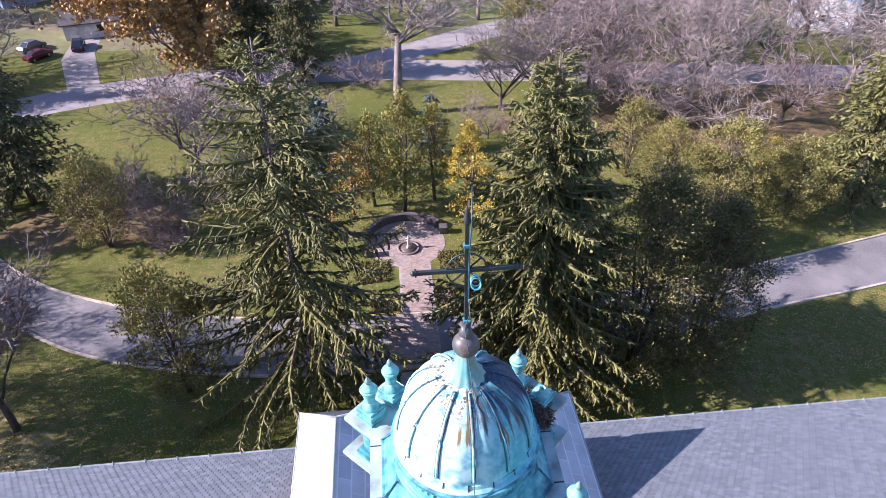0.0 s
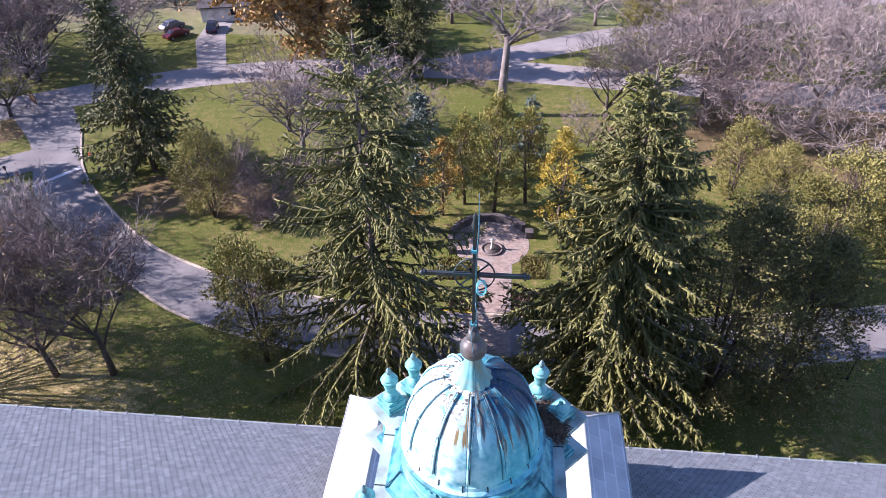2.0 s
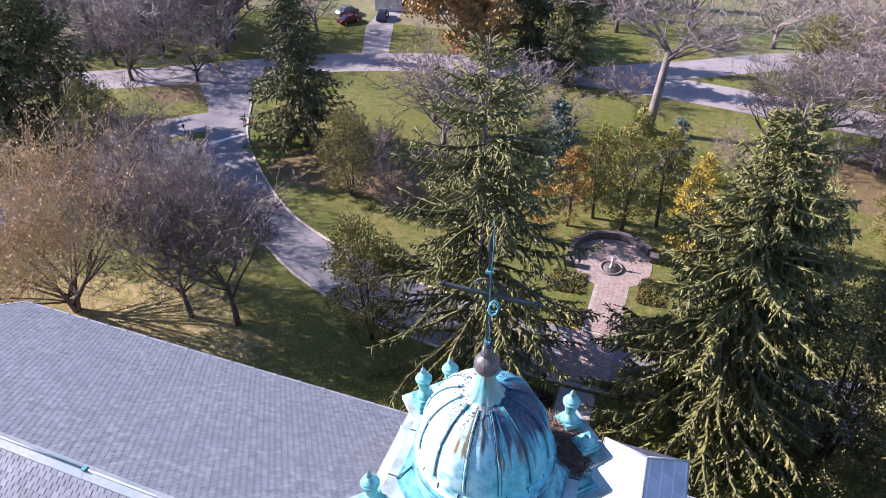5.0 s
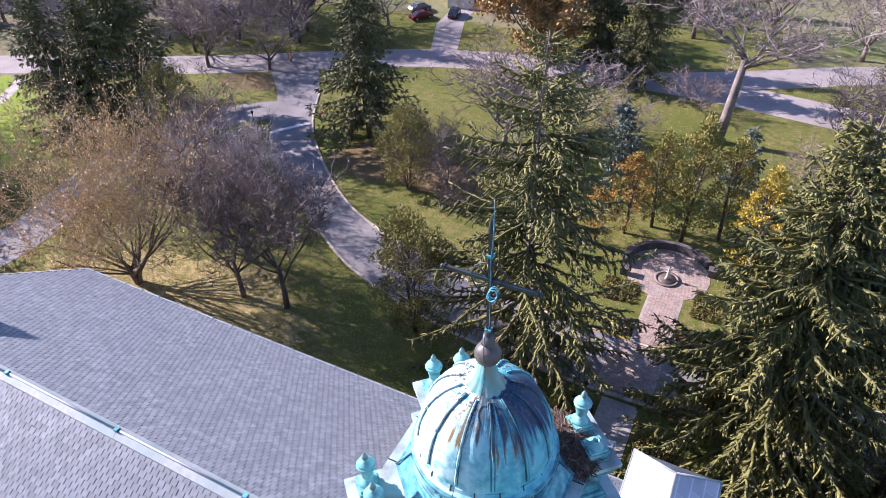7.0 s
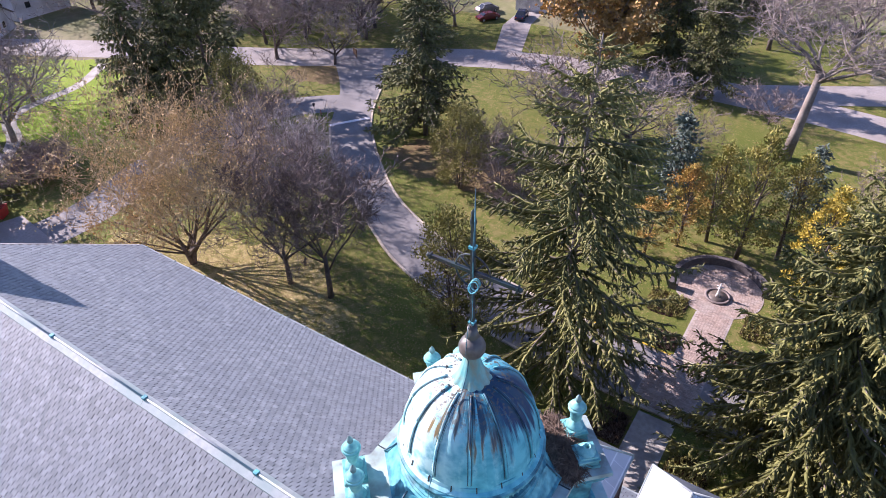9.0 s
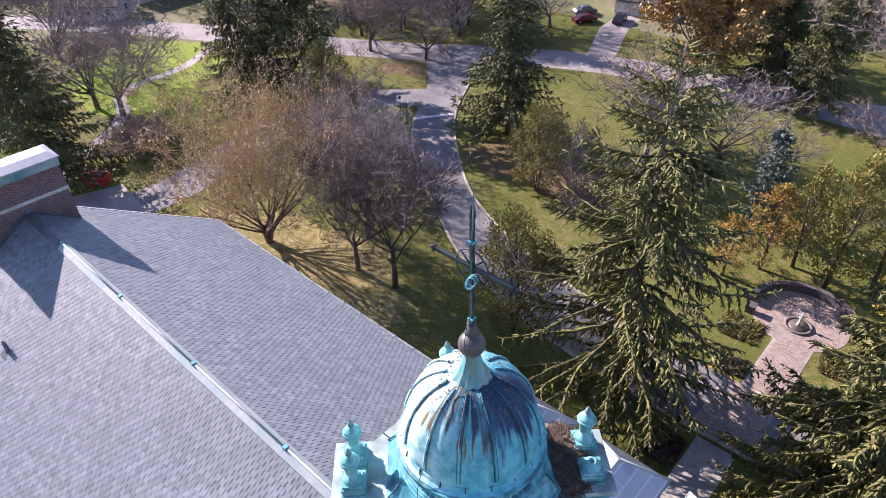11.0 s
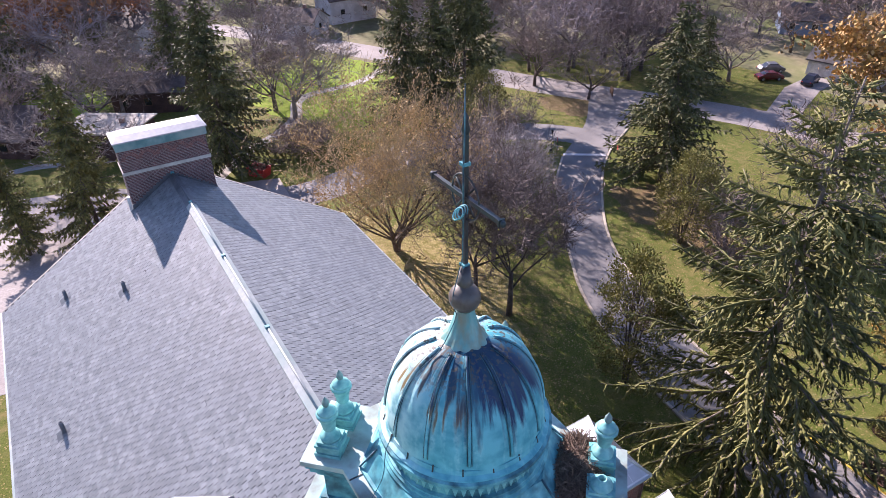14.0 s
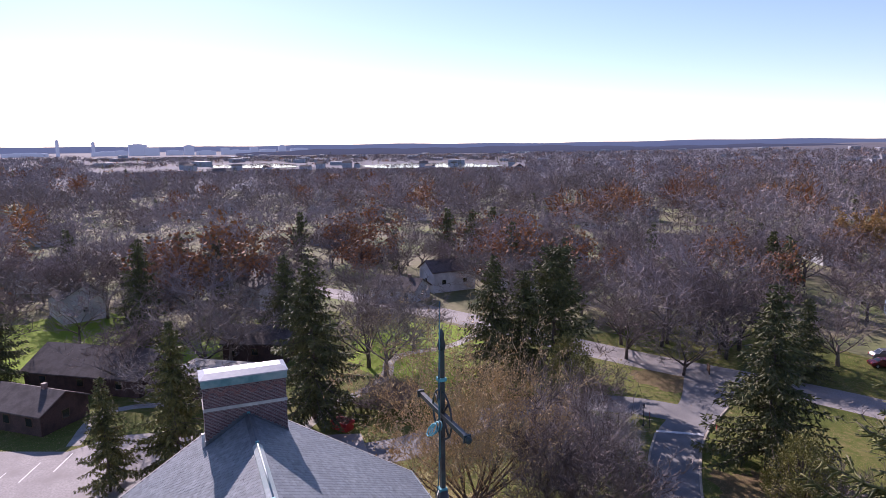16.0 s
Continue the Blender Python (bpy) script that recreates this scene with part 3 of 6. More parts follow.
# ---- main building ----
RY, RZ, SL = 0.1, 20.75, 0.635          # ridge line and slope
EN, ES, WX, EX = 11.05, -10.8, -33.0, 36.0
CS = math.sqrt(1 + SL * SL)
EZN, EZS = RZ - SL * (EN - RY), RZ - SL * (RY - ES)


def roof_z(y):
    return RZ - SL * abs(y - RY)


def brick_material(name, brick_a, brick_b, mortar, across, width=0.21, height=0.0677, gap=0.011, rough=0.85, metal=0.0):
    """Coursed bricks or panels; across: weights of x, y, z that run along the courses."""
    m = bpy.data.materials.new(name)
    m.use_nodes = True
    t = m.node_tree
    p = t.nodes["Principled BSDF"]
    co, sp, cb = t.nodes.new("ShaderNodeTexCoord"), t.nodes.new("ShaderNodeSeparateXYZ"), t.nodes.new("ShaderNodeCombineXYZ")
    t.links.new(co.outputs["Object"], sp.inputs[0])
    dot = t.nodes.new("ShaderNodeVectorMath")
    dot.operation = "DOT_PRODUCT"
    t.links.new(co.outputs["Object"], dot.inputs[0])
    dot.inputs[1].default_value = across
    t.links.new(dot.outputs["Value"], cb.inputs[0])
    t.links.new(sp.outputs[2], cb.inputs[1])
    br = t.nodes.new("ShaderNodeTexBrick")
    br.inputs["Scale"].default_value = 1.0
    br.inputs["Brick Width"].default_value, br.inputs["Row Height"].default_value = width, height
    br.inputs["Mortar Size"].default_value, br.inputs["Mortar Smooth"].default_value = gap, 0.1
    br.inputs["Color1"].default_value, br.inputs["Color2"].default_value, br.inputs["Mortar"].default_value = (*brick_a, 1), (*brick_b, 1), (*mortar, 1)
    t.links.new(cb.outputs[0], br.inputs["Vector"])
    n = t.nodes.new("ShaderNodeTexNoise")
    n.inputs["Scale"].default_value, n.inputs["Detail"].default_value = 1.3, 6
    t.links.new(co.outputs["Object"], n.inputs["Vector"])
    mr = t.nodes.new("ShaderNodeMapRange")
    mr.inputs["To Min"].default_value, mr.inputs["To Max"].default_value = 0.65, 1.35
    t.links.new(n.outputs[0], mr.inputs["Value"])
    hs = t.nodes.new("ShaderNodeHueSaturation")
    t.links.new(br.outputs["Color"], hs.inputs["Color"])
    t.links.new(mr.outputs[0], hs.inputs["Value"])
    t.links.new(hs.outputs[0], p.inputs["Base Color"])
    bp = t.nodes.new("ShaderNodeBump")
    bp.inputs["Strength"].default_value, bp.inputs["Distance"].default_value, bp.invert = 0.5, 0.01, True
    t.links.new(br.outputs["Fac"], bp.inputs["Height"])
    t.links.new(bp.outputs[0], p.inputs["Normal"])
    p.inputs["Roughness"].default_value, p.inputs["Metallic"].default_value = rough, metal
    return m


M["chimney_brick"] = brick_material("chimney_brick", (0.07, 0.032, 0.036), (0.145, 0.062, 0.062), (0.24, 0.20, 0.19), (1, 1, 0), 0.26, 0.088, 0.014)
M["wall_brick"] = brick_material("wall_brick", (0.20, 0.08, 0.06), (0.28, 0.12, 0.09), (0.34, 0.30, 0.26), (1, 1, 0))
M["tin_panel"] = brick_material("tin_panel", (0.36, 0.40, 0.42), (0.45, 0.48, 0.49), (0.58, 0.61, 0.61), (0, 1, 0), 0.95, 0.26, 0.014, 0.5, 0.1)


def dome_material():
    """Green copper with pale lichen, sunlight painted pale on the west flank, dark navy runs on the east flank and
    brown runs that follow the slope.
    """
    m = bpy.data.materials.new("dome_copper")
    m.use_nodes = True
    t = m.node_tree
    p = t.nodes["Principled BSDF"]
    L = t.links.new
    co = t.nodes.new("ShaderNodeTexCoord")
    sp = t.nodes.new("ShaderNodeSeparateXYZ")
    L(co.outputs["Object"], sp.inputs[0])
    flat = t.nodes.new("ShaderNodeCombineXYZ")
    L(sp.outputs[0], flat.inputs[0])
    L(sp.outputs[1], flat.inputs[1])
    unit = t.nodes.new("ShaderNodeVectorMath")
    unit.operation = "NORMALIZE"
    L(flat.outputs[0], unit.inputs[0])
    us = t.nodes.new("ShaderNodeSeparateXYZ")
    L(unit.outputs[0], us.inputs[0])
    slow = t.nodes.new("ShaderNodeMath")
    slow.operation = "MULTIPLY"
    slow.inputs[1].default_value = 0.12
    L(sp.outputs[2], slow.inputs[0])
    run = t.nodes.new("ShaderNodeCombineXYZ")
    L(us.outputs[0], run.inputs[0])
    L(us.outputs[1], run.inputs[1])
    L(slow.outputs[0], run.inputs[2])

    def noise_of(vec, scale, detail=6):
        n = t.nodes.new("ShaderNodeTexNoise")
        n.inputs["Scale"].default_value, n.inputs["Detail"].default_value = scale, detail
        L(vec, n.inputs["Vector"])
        return n.outputs[0]

    def ramp(v, a, b, lo=0.0, hi=1.0):
        r = t.nodes.new("ShaderNodeMapRange")
        r.clamp = True
        r.inputs["From Min"].default_value, r.inputs["From Max"].default_value = a, b
        r.inputs["To Min"].default_value, r.inputs["To Max"].default_value = lo, hi
        L(v, r.inputs["Value"])
        return r.outputs[0]

    def times(a, b):
        k = t.nodes.new("ShaderNodeMath")
        k.operation = "MULTIPLY"
        L(a, k.inputs[0])
        L(b, k.inputs[1])
        return k.outputs[0]

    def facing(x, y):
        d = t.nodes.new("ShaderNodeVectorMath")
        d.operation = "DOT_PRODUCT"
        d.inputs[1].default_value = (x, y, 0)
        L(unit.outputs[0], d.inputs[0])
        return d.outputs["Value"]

    def blend(a, fac, colour):
        k = t.nodes.new("ShaderNodeMixRGB")
        L(fac, k.inputs[0])
        if isinstance(a, tuple):
            k.inputs[1].default_value = (*a, 1)
        else:
            L(a, k.inputs[1])
        k.inputs[2].default_value = (*colour, 1)
        return k.outputs[0]

    streak, fine, mid = noise_of(run.outputs[0], 9, 6), noise_of(co.outputs["Object"], 14), noise_of(co.outputs["Object"], 3.5)
    c = blend((0.035, 0.32, 0.39), ramp(mid, 0.36, 0.62), (0.10, 0.49, 0.55))
    c = blend(c, times(ramp(streak, 0.48, 0.68), ramp(fine, 0.3, 0.7)), (0.27, 0.63, 0.65))
    # west flank whitened: the sunlit side is put into the colour
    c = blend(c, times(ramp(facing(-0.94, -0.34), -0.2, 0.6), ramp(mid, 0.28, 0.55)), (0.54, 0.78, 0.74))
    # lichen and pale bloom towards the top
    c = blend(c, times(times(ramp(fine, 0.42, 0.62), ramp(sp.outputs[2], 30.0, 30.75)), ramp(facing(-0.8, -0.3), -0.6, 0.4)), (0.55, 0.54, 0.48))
    # brown stains and dark navy runs come down from the neck and end unevenly
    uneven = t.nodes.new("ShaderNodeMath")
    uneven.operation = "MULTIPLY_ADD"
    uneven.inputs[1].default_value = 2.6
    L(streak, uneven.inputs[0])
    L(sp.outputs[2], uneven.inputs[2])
    # brown runs on the south flank, dark navy ones on the east flank
    c = blend(c, times(times(ramp(streak, 0.53, 0.60), ramp(uneven.outputs[0], 31.40, 31.65)), ramp(facing(0.35, -0.94), 0.4, 0.85)), (0.24, 0.17, 0.07))
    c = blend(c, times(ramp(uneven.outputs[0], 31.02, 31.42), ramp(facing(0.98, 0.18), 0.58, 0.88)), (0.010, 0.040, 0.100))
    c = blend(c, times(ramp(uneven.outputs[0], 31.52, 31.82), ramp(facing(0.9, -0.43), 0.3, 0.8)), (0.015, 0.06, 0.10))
    # grime round the neck
    c = blend(c, times(ramp(fine, 0.53, 0.60), ramp(sp.outputs[2], 30.15, 30.6)), (0.10, 0.10, 0.085))
    L(c, p.inputs["Base Color"])
    p.inputs["Roughness"].default_value, p.inputs["Specular IOR Level"].default_value = 0.58, 0.35
    b = t.nodes.new("ShaderNodeBump")
    b.inputs["Strength"].default_value, b.inputs["Distance"].default_value = 0.2, 0.02
    L(mid, b.inputs["Height"])
    L(b.outputs[0], p.inputs["Normal"])
    return m


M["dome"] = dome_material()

church = thing("church_building", "long brick church with a grey slate roof", "building")
g = Geo().box(WX + 0.35, EX, ES + 0.6, EN - 0.6, 0, 13.4)
g.add([(WX + 0.35, ES + 0.6, 13.4), (WX + 0.35, EN - 0.6, 13.4), (WX + 0.35, RY, RZ - 0.5)], [(0, 2, 1)])
part("wall", g, "wall_brick", church, "red brick outer wall")


def slope_part(sign):
    """One side of the roof: a bed with slates on it."""
    ye, ze = (EN, EZN) if sign > 0 else (ES, EZS)
    a = [(WX, RY, RZ), (EX, RY, RZ), (EX, ye, ze), (WX, ye, ze)]
    b = [(x, y, z - 0.35) for x, y, z in a]
    fs = [(0, 1, 2, 3), (7, 6, 5, 4), (0, 4, 5, 1), (1, 5, 6, 2), (2, 6, 7, 3), (3, 7, 4, 0)]
    return part("roof_slope", Geo().add(a + b, fs), "slate_bed", church, "grey slate roof slope in even courses")


slope_n, slope_s = slope_part(1), slope_part(-1)
SLATE_W, SLATE_E = 0.30, 0.235


def slate_at(rng, x, d, sign):
    """Corner points of one slate whose upper edge lies d metres down the slope; it tilts a little, its lower edge proud."""
    w, e = SLATE_W - 0.024 - rng.uniform(0, 0.012), SLATE_E + 0.012 + rng.uniform(-0.012, 0.012)
    lift, skew = 0.018 + rng.uniform(0, 0.012), rng.uniform(-0.006, 0.006)
    pts = []
    for dx, dd, h in ((0, 0, 0.006), (w, 0, 0.006), (w, e + skew, lift), (0, e - skew, lift), (w, e + skew, 0.0), (0, e - skew, 0.0)):
        s = d + dd
        pts.append((x + dx, RY + sign * (s / CS) + sign * SL / CS * h, RZ - SL * s / CS + h / CS))
    return pts


SLATE_F = [(0, 1, 2, 3), (3, 2, 4, 5), (1, 4, 2), (0, 3, 5)]


def lay_slates(sign, x0, x1, parent):
    rng = random.Random(5 + sign)
    ye = EN if sign > 0 else RY - ES + RY
    length = (ye - RY) * CS
    rows = int(length / SLATE_E)
    g, near = Geo(), 0
    for j in range(rows):
        d = length - (j + 1) * SLATE_E
        x = x0 + (0.5 * SLATE_W if j % 2 else 0)
        while x < x1:
            if abs(x) > 1.9 or d > 2.6:
                pts = slate_at(rng, x, d, sign)
                if rng.random() < 0.004:
                    pts = [(p[0], p[1] + sign * 0.03, p[2] - 0.02) for p in pts]
                if sign > 0 and -6.6 < x < -4.2 and 5.6 < d < 13 and near < 240:
                    c = Vector(pts[0])
                    me = Geo().add([Vector(p) - c for p in pts], SLATE_F if sign > 0 else [tuple(reversed(f)) for f in SLATE_F]).mesh("slate", "slate") if near < 12 else bpy.data.objects["slate" if near % 12 == 0 else "slate.%03d" % (near % 12)].data
                    ob = part("slate", me, None, parent)
                    ob.location = c
                    near += 1
                else:
                    g.add(pts, SLATE_F if sign > 0 else [tuple(reversed(f)) for f in SLATE_F])
            x += SLATE_W
    tagged(part("slate_field", g, "slate", parent, "overlapping grey slates"), kind="stuff")


# ridge cap of lapped metal strips with clips at the joints
RIDGE = [-30.95, -26.67, -20.47, -14.32, -8.39, -2.2]
for a, b in zip(RIDGE, RIDGE[1:]):
    g = Geo()
    for s in (-1, 1):
        g.add([(a, RY, RZ + 0.10), (b - 0.03, RY, RZ + 0.075), (b - 0.03, RY + s * 0.26, RZ - SL * 0.26 + 0.05), (a, RY + s * 0.26, RZ - SL * 0.26 + 0.075)], [(0, 1, 2, 3)] if s < 0 else [(3, 2, 1, 0)])
        g.add([(a, RY + s * 0.26, RZ - SL * 0.26 + 0.075), (b - 0.03, RY + s * 0.26, RZ - SL * 0.26 + 0.05), (b - 0.03, RY + s * 0.27, RZ - SL * 0.26 + 0.01), (a, RY + s * 0.27, RZ - SL * 0.26 + 0.01)], [(0, 1, 2, 3)])
    g.tube([(a, RY, RZ + 0.11), (b - 0.03, RY, RZ + 0.09)], 0.045, 6)
    # the length next to the chimney takes a darker metal
    part("ridge_cap", g, "lead" if a < -30 else "ridge", church, "darker metal first length of the ridge cap" if a < -30 else "pale weathered metal ridge cap")
    part("ridge_clip", Geo().box(a - 0.06, a + 0.1, RY - 0.09, RY + 0.09, RZ + 0.08, RZ + 0.19), "verdigris", church)
# the eave strip and its hooks along the north edge, gutters on both sides
for ye, ze, s in ((EN, EZN, 1), (ES, EZS, -1)):
    g = Geo()
    prof = [(0.0, 0.03), (0.10, 0.0), (0.14, -0.13), (0.04, -0.17), (-0.02, -0.15)]
    vs = [(x, ye + s * p, ze + q) for x in (WX, EX) for p, q in prof]
    g.add(vs, [(i, i + 1, 6 + i, 5 + i) for i in range(4)])
    part("gutter", g, "ridge", church, "pale metal gutter at the eave")
hook = Geo().box(-0.02, 0.02, -0.12, 0.08, -0.02, 0.05).box(-0.02, 0.02, 0.05, 0.08, 0.0, 0.11).mesh("eave_hook", "ridge")
for k in range(46):
    x = WX + 0.7 + 1.45 * k
    if abs(x) > 5.5 and x < EX:
        part("eave_hook", hook, None, church).location = (x, EN, EZN + 0.02)
# verge board at the west end
for s, ye, ze in ((1, EN, EZN), (-1, ES, EZS)):
    p = [(WX - 0.06, RY, RZ + 0.02), (WX - 0.06, ye, ze + 0.02)]
    g = Geo().add([(x + dx, y, z + dz) for x, y, z in p for dx, dz in ((0, 0), (0.12, 0), (0.12, -0.4), (0, -0.4))], [(0, 1, 5, 4), (1, 2, 6, 5), (2, 3, 7, 6), (3, 0, 4, 7), (0, 3, 2, 1), (4, 5, 6, 7)])
    part("verge_board", g, "stone", church)
# white flashing panel beside the chimney foot
part("flashing", Geo().box(-31.3, -31.12, -2.62, -2.44, 18.6, 19.9), "white", church, "white metal flashing by the chimney")


def vent_pipe(x, y, h):
    z = roof_z(y)
    v = thing("vent_pipe", "short grey metal vent pipe on the slates", "vent pipe", "roof vents", at=(x, y, z))
    part("pipe", Geo().lathe([(0.095, -0.2), (0.095, h), (0.075, h), (0.075, h - 0.15)], 14), "lead", v)
    s = 1 if y > RY else -1
    part("flashing", Geo().lathe([(0.14, -0.06), (0.09, 0.14)], 14).add([(-0.28, s * 0.35, -0.35 * SL + 0.035), (0.28, s * 0.35, -0.35 * SL + 0.035), (0.28, -s * 0.25, 0.25 * SL + 0.035), (-0.28, -s * 0.25, 0.25 * SL + 0.035)], [(0, 1, 2, 3)]), "lead", v)


for x, y, h in ((-24.7, -4.25, 0.55), (-28.6, -7.1, 0.5), (-19.1, -8.35, 0.6)):
    vent_pipe(x, y, h)

# ---- chimney ----
CY, CX0, CX1 = 0.0, -32.75, -31.0
ch = thing("chimney", "broad brick chimney with blind arches and metal cap", "chimney")
part("shaft", Geo().box(CX0, CX1, CY - 2.4, CY + 2.4, 14, 21.28).box(CX0, CX1, CY - 2.4, CY + 2.4, 21.46, 22.75), "chimney_brick", ch, "dark red brickwork")
part("stone_band", Geo().box(CX0 - 0.05, CX1 + 0.05, CY - 2.45, CY + 2.45, 21.28, 21.46), "stone", ch, "pale limestone band")
# green fascia, its east-side shade darkened into the colour; the cap top is paler
g = Geo().box(CX0 - 0.08, CX1 + 0.08, CY - 2.48, CY + 2.48, 22.75, 23.2)
part("cap_fascia", g, "cap_metal", ch, "grey green sheet metal fascia")
lo, hi = [(CX0 - 0.14, CY - 2.56), (CX1 + 0.14, CY - 2.56), (CX1 + 0.14, CY + 2.56), (CX0 - 0.14, CY + 2.56)], [(CX0 + 0.45, CY - 2.2), (CX1 - 0.45, CY - 2.2), (CX1 - 0.45, CY + 2.2), (CX0 + 0.45, CY + 2.2)]
g = Geo().prism(lo, 23.2, 23.27)
g.add([(x, y, 23.27) for x, y in lo] + [(x, y, 23.48) for x, y in hi], [(0, 1, 5, 4), (1, 2, 6, 5), (2, 3, 7, 6), (3, 0, 4, 7), (4, 5, 6, 7)])
part("cap_top", g, "tin", ch, "hipped sheet metal cap with a flat top")
arch_mesh = Geo().box(-0.02, 0.03, 0.0, 0.20, -0.026, 0.026).mesh("arch_brick", "arch_brick")
for k in range(5):
    yc = CY - 1.84 + 0.92 * k
    for a in range(13):
        th = math.pi * (a + 0.5) / 13
        ob = part("arch_brick", arch_mesh, None, ch, "upright brick of a blind arch" if a == 0 else "")
        ob.matrix_basis = pose(CX1, yc, 22.12, 0, 0, 0) @ Matrix.Rotation(th, 4, "X") @ pose(0, 0.30, 0)
# lead saddle and stepped flashing where roof and chimney meet
for s in (-1, 1):
    for k in range(11):
        y0 = k * 0.22
        z = roof_z(RY + s * (y0 + 0.11))
        part("step_flashing", Geo().box(CX1 - 0.01, CX1 + 0.03, CY + s * (y0 + 0.11) - 0.125, CY + s * (y0 + 0.11) + 0.125, z - 0.12, z + 0.2), "lead", ch)


# ---- dormers ----
def dormer(x, sign, y_apex, z_ridge, half, drop, y_eave, label):
    """A hipped dormer: its ridge runs from the main slope to the hip."""
    d = thing("dormer", label, "dormer", "roof dormers")
    yr = RY + sign * (RZ - z_ridge) / SL                    # where the ridge meets the slope
    ze = z_ridge - drop
    yv = RY + sign * (RZ - ze) / SL
    A, R = Vector((x, y_apex, z_ridge)), Vector((x, yr, z_ridge))
    for s in (-1, 1):
        e, v = Vector((x + s * half, y_eave, ze)), Vector((x + s * half, yv, ze))
        n = (e - A).cross(R - A).normalized()
        n = n if n.z > 0 else -n
        ring = [A, R, v, e]
        g = Geo().add([p + n * 0.02 for p in ring] + [p - n * 0.05 for p in ring], [(0, 1, 2, 3) if s * sign < 0 else (3, 2, 1, 0), (7, 6, 5, 4) if s * sign < 0 else (4, 5, 6, 7), (2, 3, 7, 6), (0, 3, 7, 4)])
        part("roof_side", g, "tin_panel", d, "grey metal panels in staggered rows")
        part("hip_roll", Geo().tube([A + Vector((0, 0, 0.03)), e + Vector((0, 0, 0.03))], 0.05, 6), "ridge", d)
        side = Geo().add([e - Vector((s * 0.12, sign * 0.12, 0)), v - Vector((s * 0.12, 0, 0)), Vector((x + s * (half - 0.12), y_eave - sign * 0.12, roof_z(y_eave) - 0.3))], [(0, 1, 2)])
        part("cheek", side, "wall_brick", d)
        part("eave_edge", Geo().tube([e, v], 0.045, 5), "ridge", d)
    e0, e1 = Vector((x - half, y_eave, ze)), Vector((x + half, y_eave, ze))
    part("hip_end", Geo().add([A, e0, e1, A - Vector((0, 0, 0.08)), e0 - Vector((0, 0, 0.08)), e1 - Vector((0, 0, 0.08))], [(0, 1, 2) if sign < 0 else (2, 1, 0), (1, 4, 5, 2)]), "lead", d, "grey metal hip")
    zb = roof_z(y_eave) - 0.3
    q = sign * 0.12
    part("front_wall", Geo().box(x - half + 0.12, x + half - 0.12, min(y_eave - q, y_eave - 3 * q), max(y_eave - q, y_eave - 3 * q), zb, ze), "wall_brick", d)
    part("ridge_roll", Geo().tube([A + Vector((0, 0, 0.03)), R + Vector((0, 0, 0.03))], 0.05, 6), "ridge", d)
    return d


for x in (-3.95, 0.0, 3.95):
    dormer(x, 1, 8.3, 19.3, 1.6, 0.9, 9.35, "hipped dormer clad in grey metal panels")
dormer(-9.1, -1, -8.0, 18.65, 2.0, 1.1, -9.4, "hipped south dormer with pale sunlit metal panels")
vb = thing("roof_vent", "small box vent on the metal dormer", "roof vent", at=(-0.72, 7.75, 18.95))
part("box", Geo().box(-0.16, 0.16, -0.2, 0.2, -0.15, 0.22), "tin", vb)
part("hood", Geo().box(-0.19, 0.19, -0.24, 0.24, 0.22, 0.26), "ridge", vb)

# ---- cupola ----
cup = thing("cupola", "weathered green copper cupola with ribbed dome", "cupola")
Q2 = math.sqrt(0.5)


def cup_ring(ap, out, tw):
    """Plan of the cupola: square sides at ap, four diagonal blocks reaching out, half as wide as 2 tw."""
    ring = []
    for k in range(4):
        a = math.pi / 4 + k * math.pi / 2
        c, s = math.cos(a), math.sin(a)
        r0 = ap / Q2 - tw
        for r, t in ((r0, -tw), (out, -tw), (out, tw), (r0, tw)):
            ring.append((r * c - t * s, r * s + t * c))
    return ring


part("tower", Geo().prism(cup_ring(1.55, 2.15, 0.42), 17.5, 26.3), "verdigris", cup, "green copper clad tower core")
TOP = 27.88
for z0, z1, ap, out, tw, nm in ((26.1, 26.3, 1.78, 2.62, 0.62, "architrave"), (26.3, 26.42, 1.86, 2.72, 0.68, "moulding"), (26.42, 26.54, 1.95, 3.02, 0.82, "lower_cornice"), (26.54, 26.66, 1.80, 2.70, 0.66, "moulding"), (26.66, 26.78, 1.76, 2.64, 0.62, "moulding"), (26.78, 27.42, 1.68, 2.52, 0.56, "frieze"), (27.42, 27.54, 1.76, 2.62, 0.62, "moulding"), (27.54, 27.66, 1.84, 2.72, 0.68, "moulding"), (27.66, 27.76, 1.90, 2.78, 0.72, "moulding"), (27.76, TOP, 1.97, 2.84, 0.76, "cornice_slab")):
    part(nm, Geo().prism(cup_ring(ap, out, tw), z0, z1), "slab" if nm in ("cornice_slab", "lower_cornice") else "verdigris", cup)
for k in range(4):                     # panels and columns of the diagonal blocks
    a = math.pi / 4 + k * math.pi / 2
    m = pose(0, 0, 0, 0, 0, math.degrees(a))
    fr = Geo()
    for y0, y1, z0, z1 in ((-0.42, 0.42, 26.88, 26.93), (-0.42, 0.42, 27.27, 27.32), (-0.42, -0.37, 26.93, 27.27), (0.37, 0.42, 26.93, 27.27)):
        fr.box(2.5, 2.55, y0, y1, z0, z1, m)
    part("panel_frame", fr, "verdigris", cup)
    for t in (-0.34, 0.34):
        c = m @ Vector((2.40, t, 0))
        part("column", Geo().lathe([(0.20, 20.4), (0.19, 25.6), (0.22, 25.7), (0.26, 25.95), (0.26, 26.1)], 16, c.x, c.y), "verdigris", cup, "slim round green copper column")
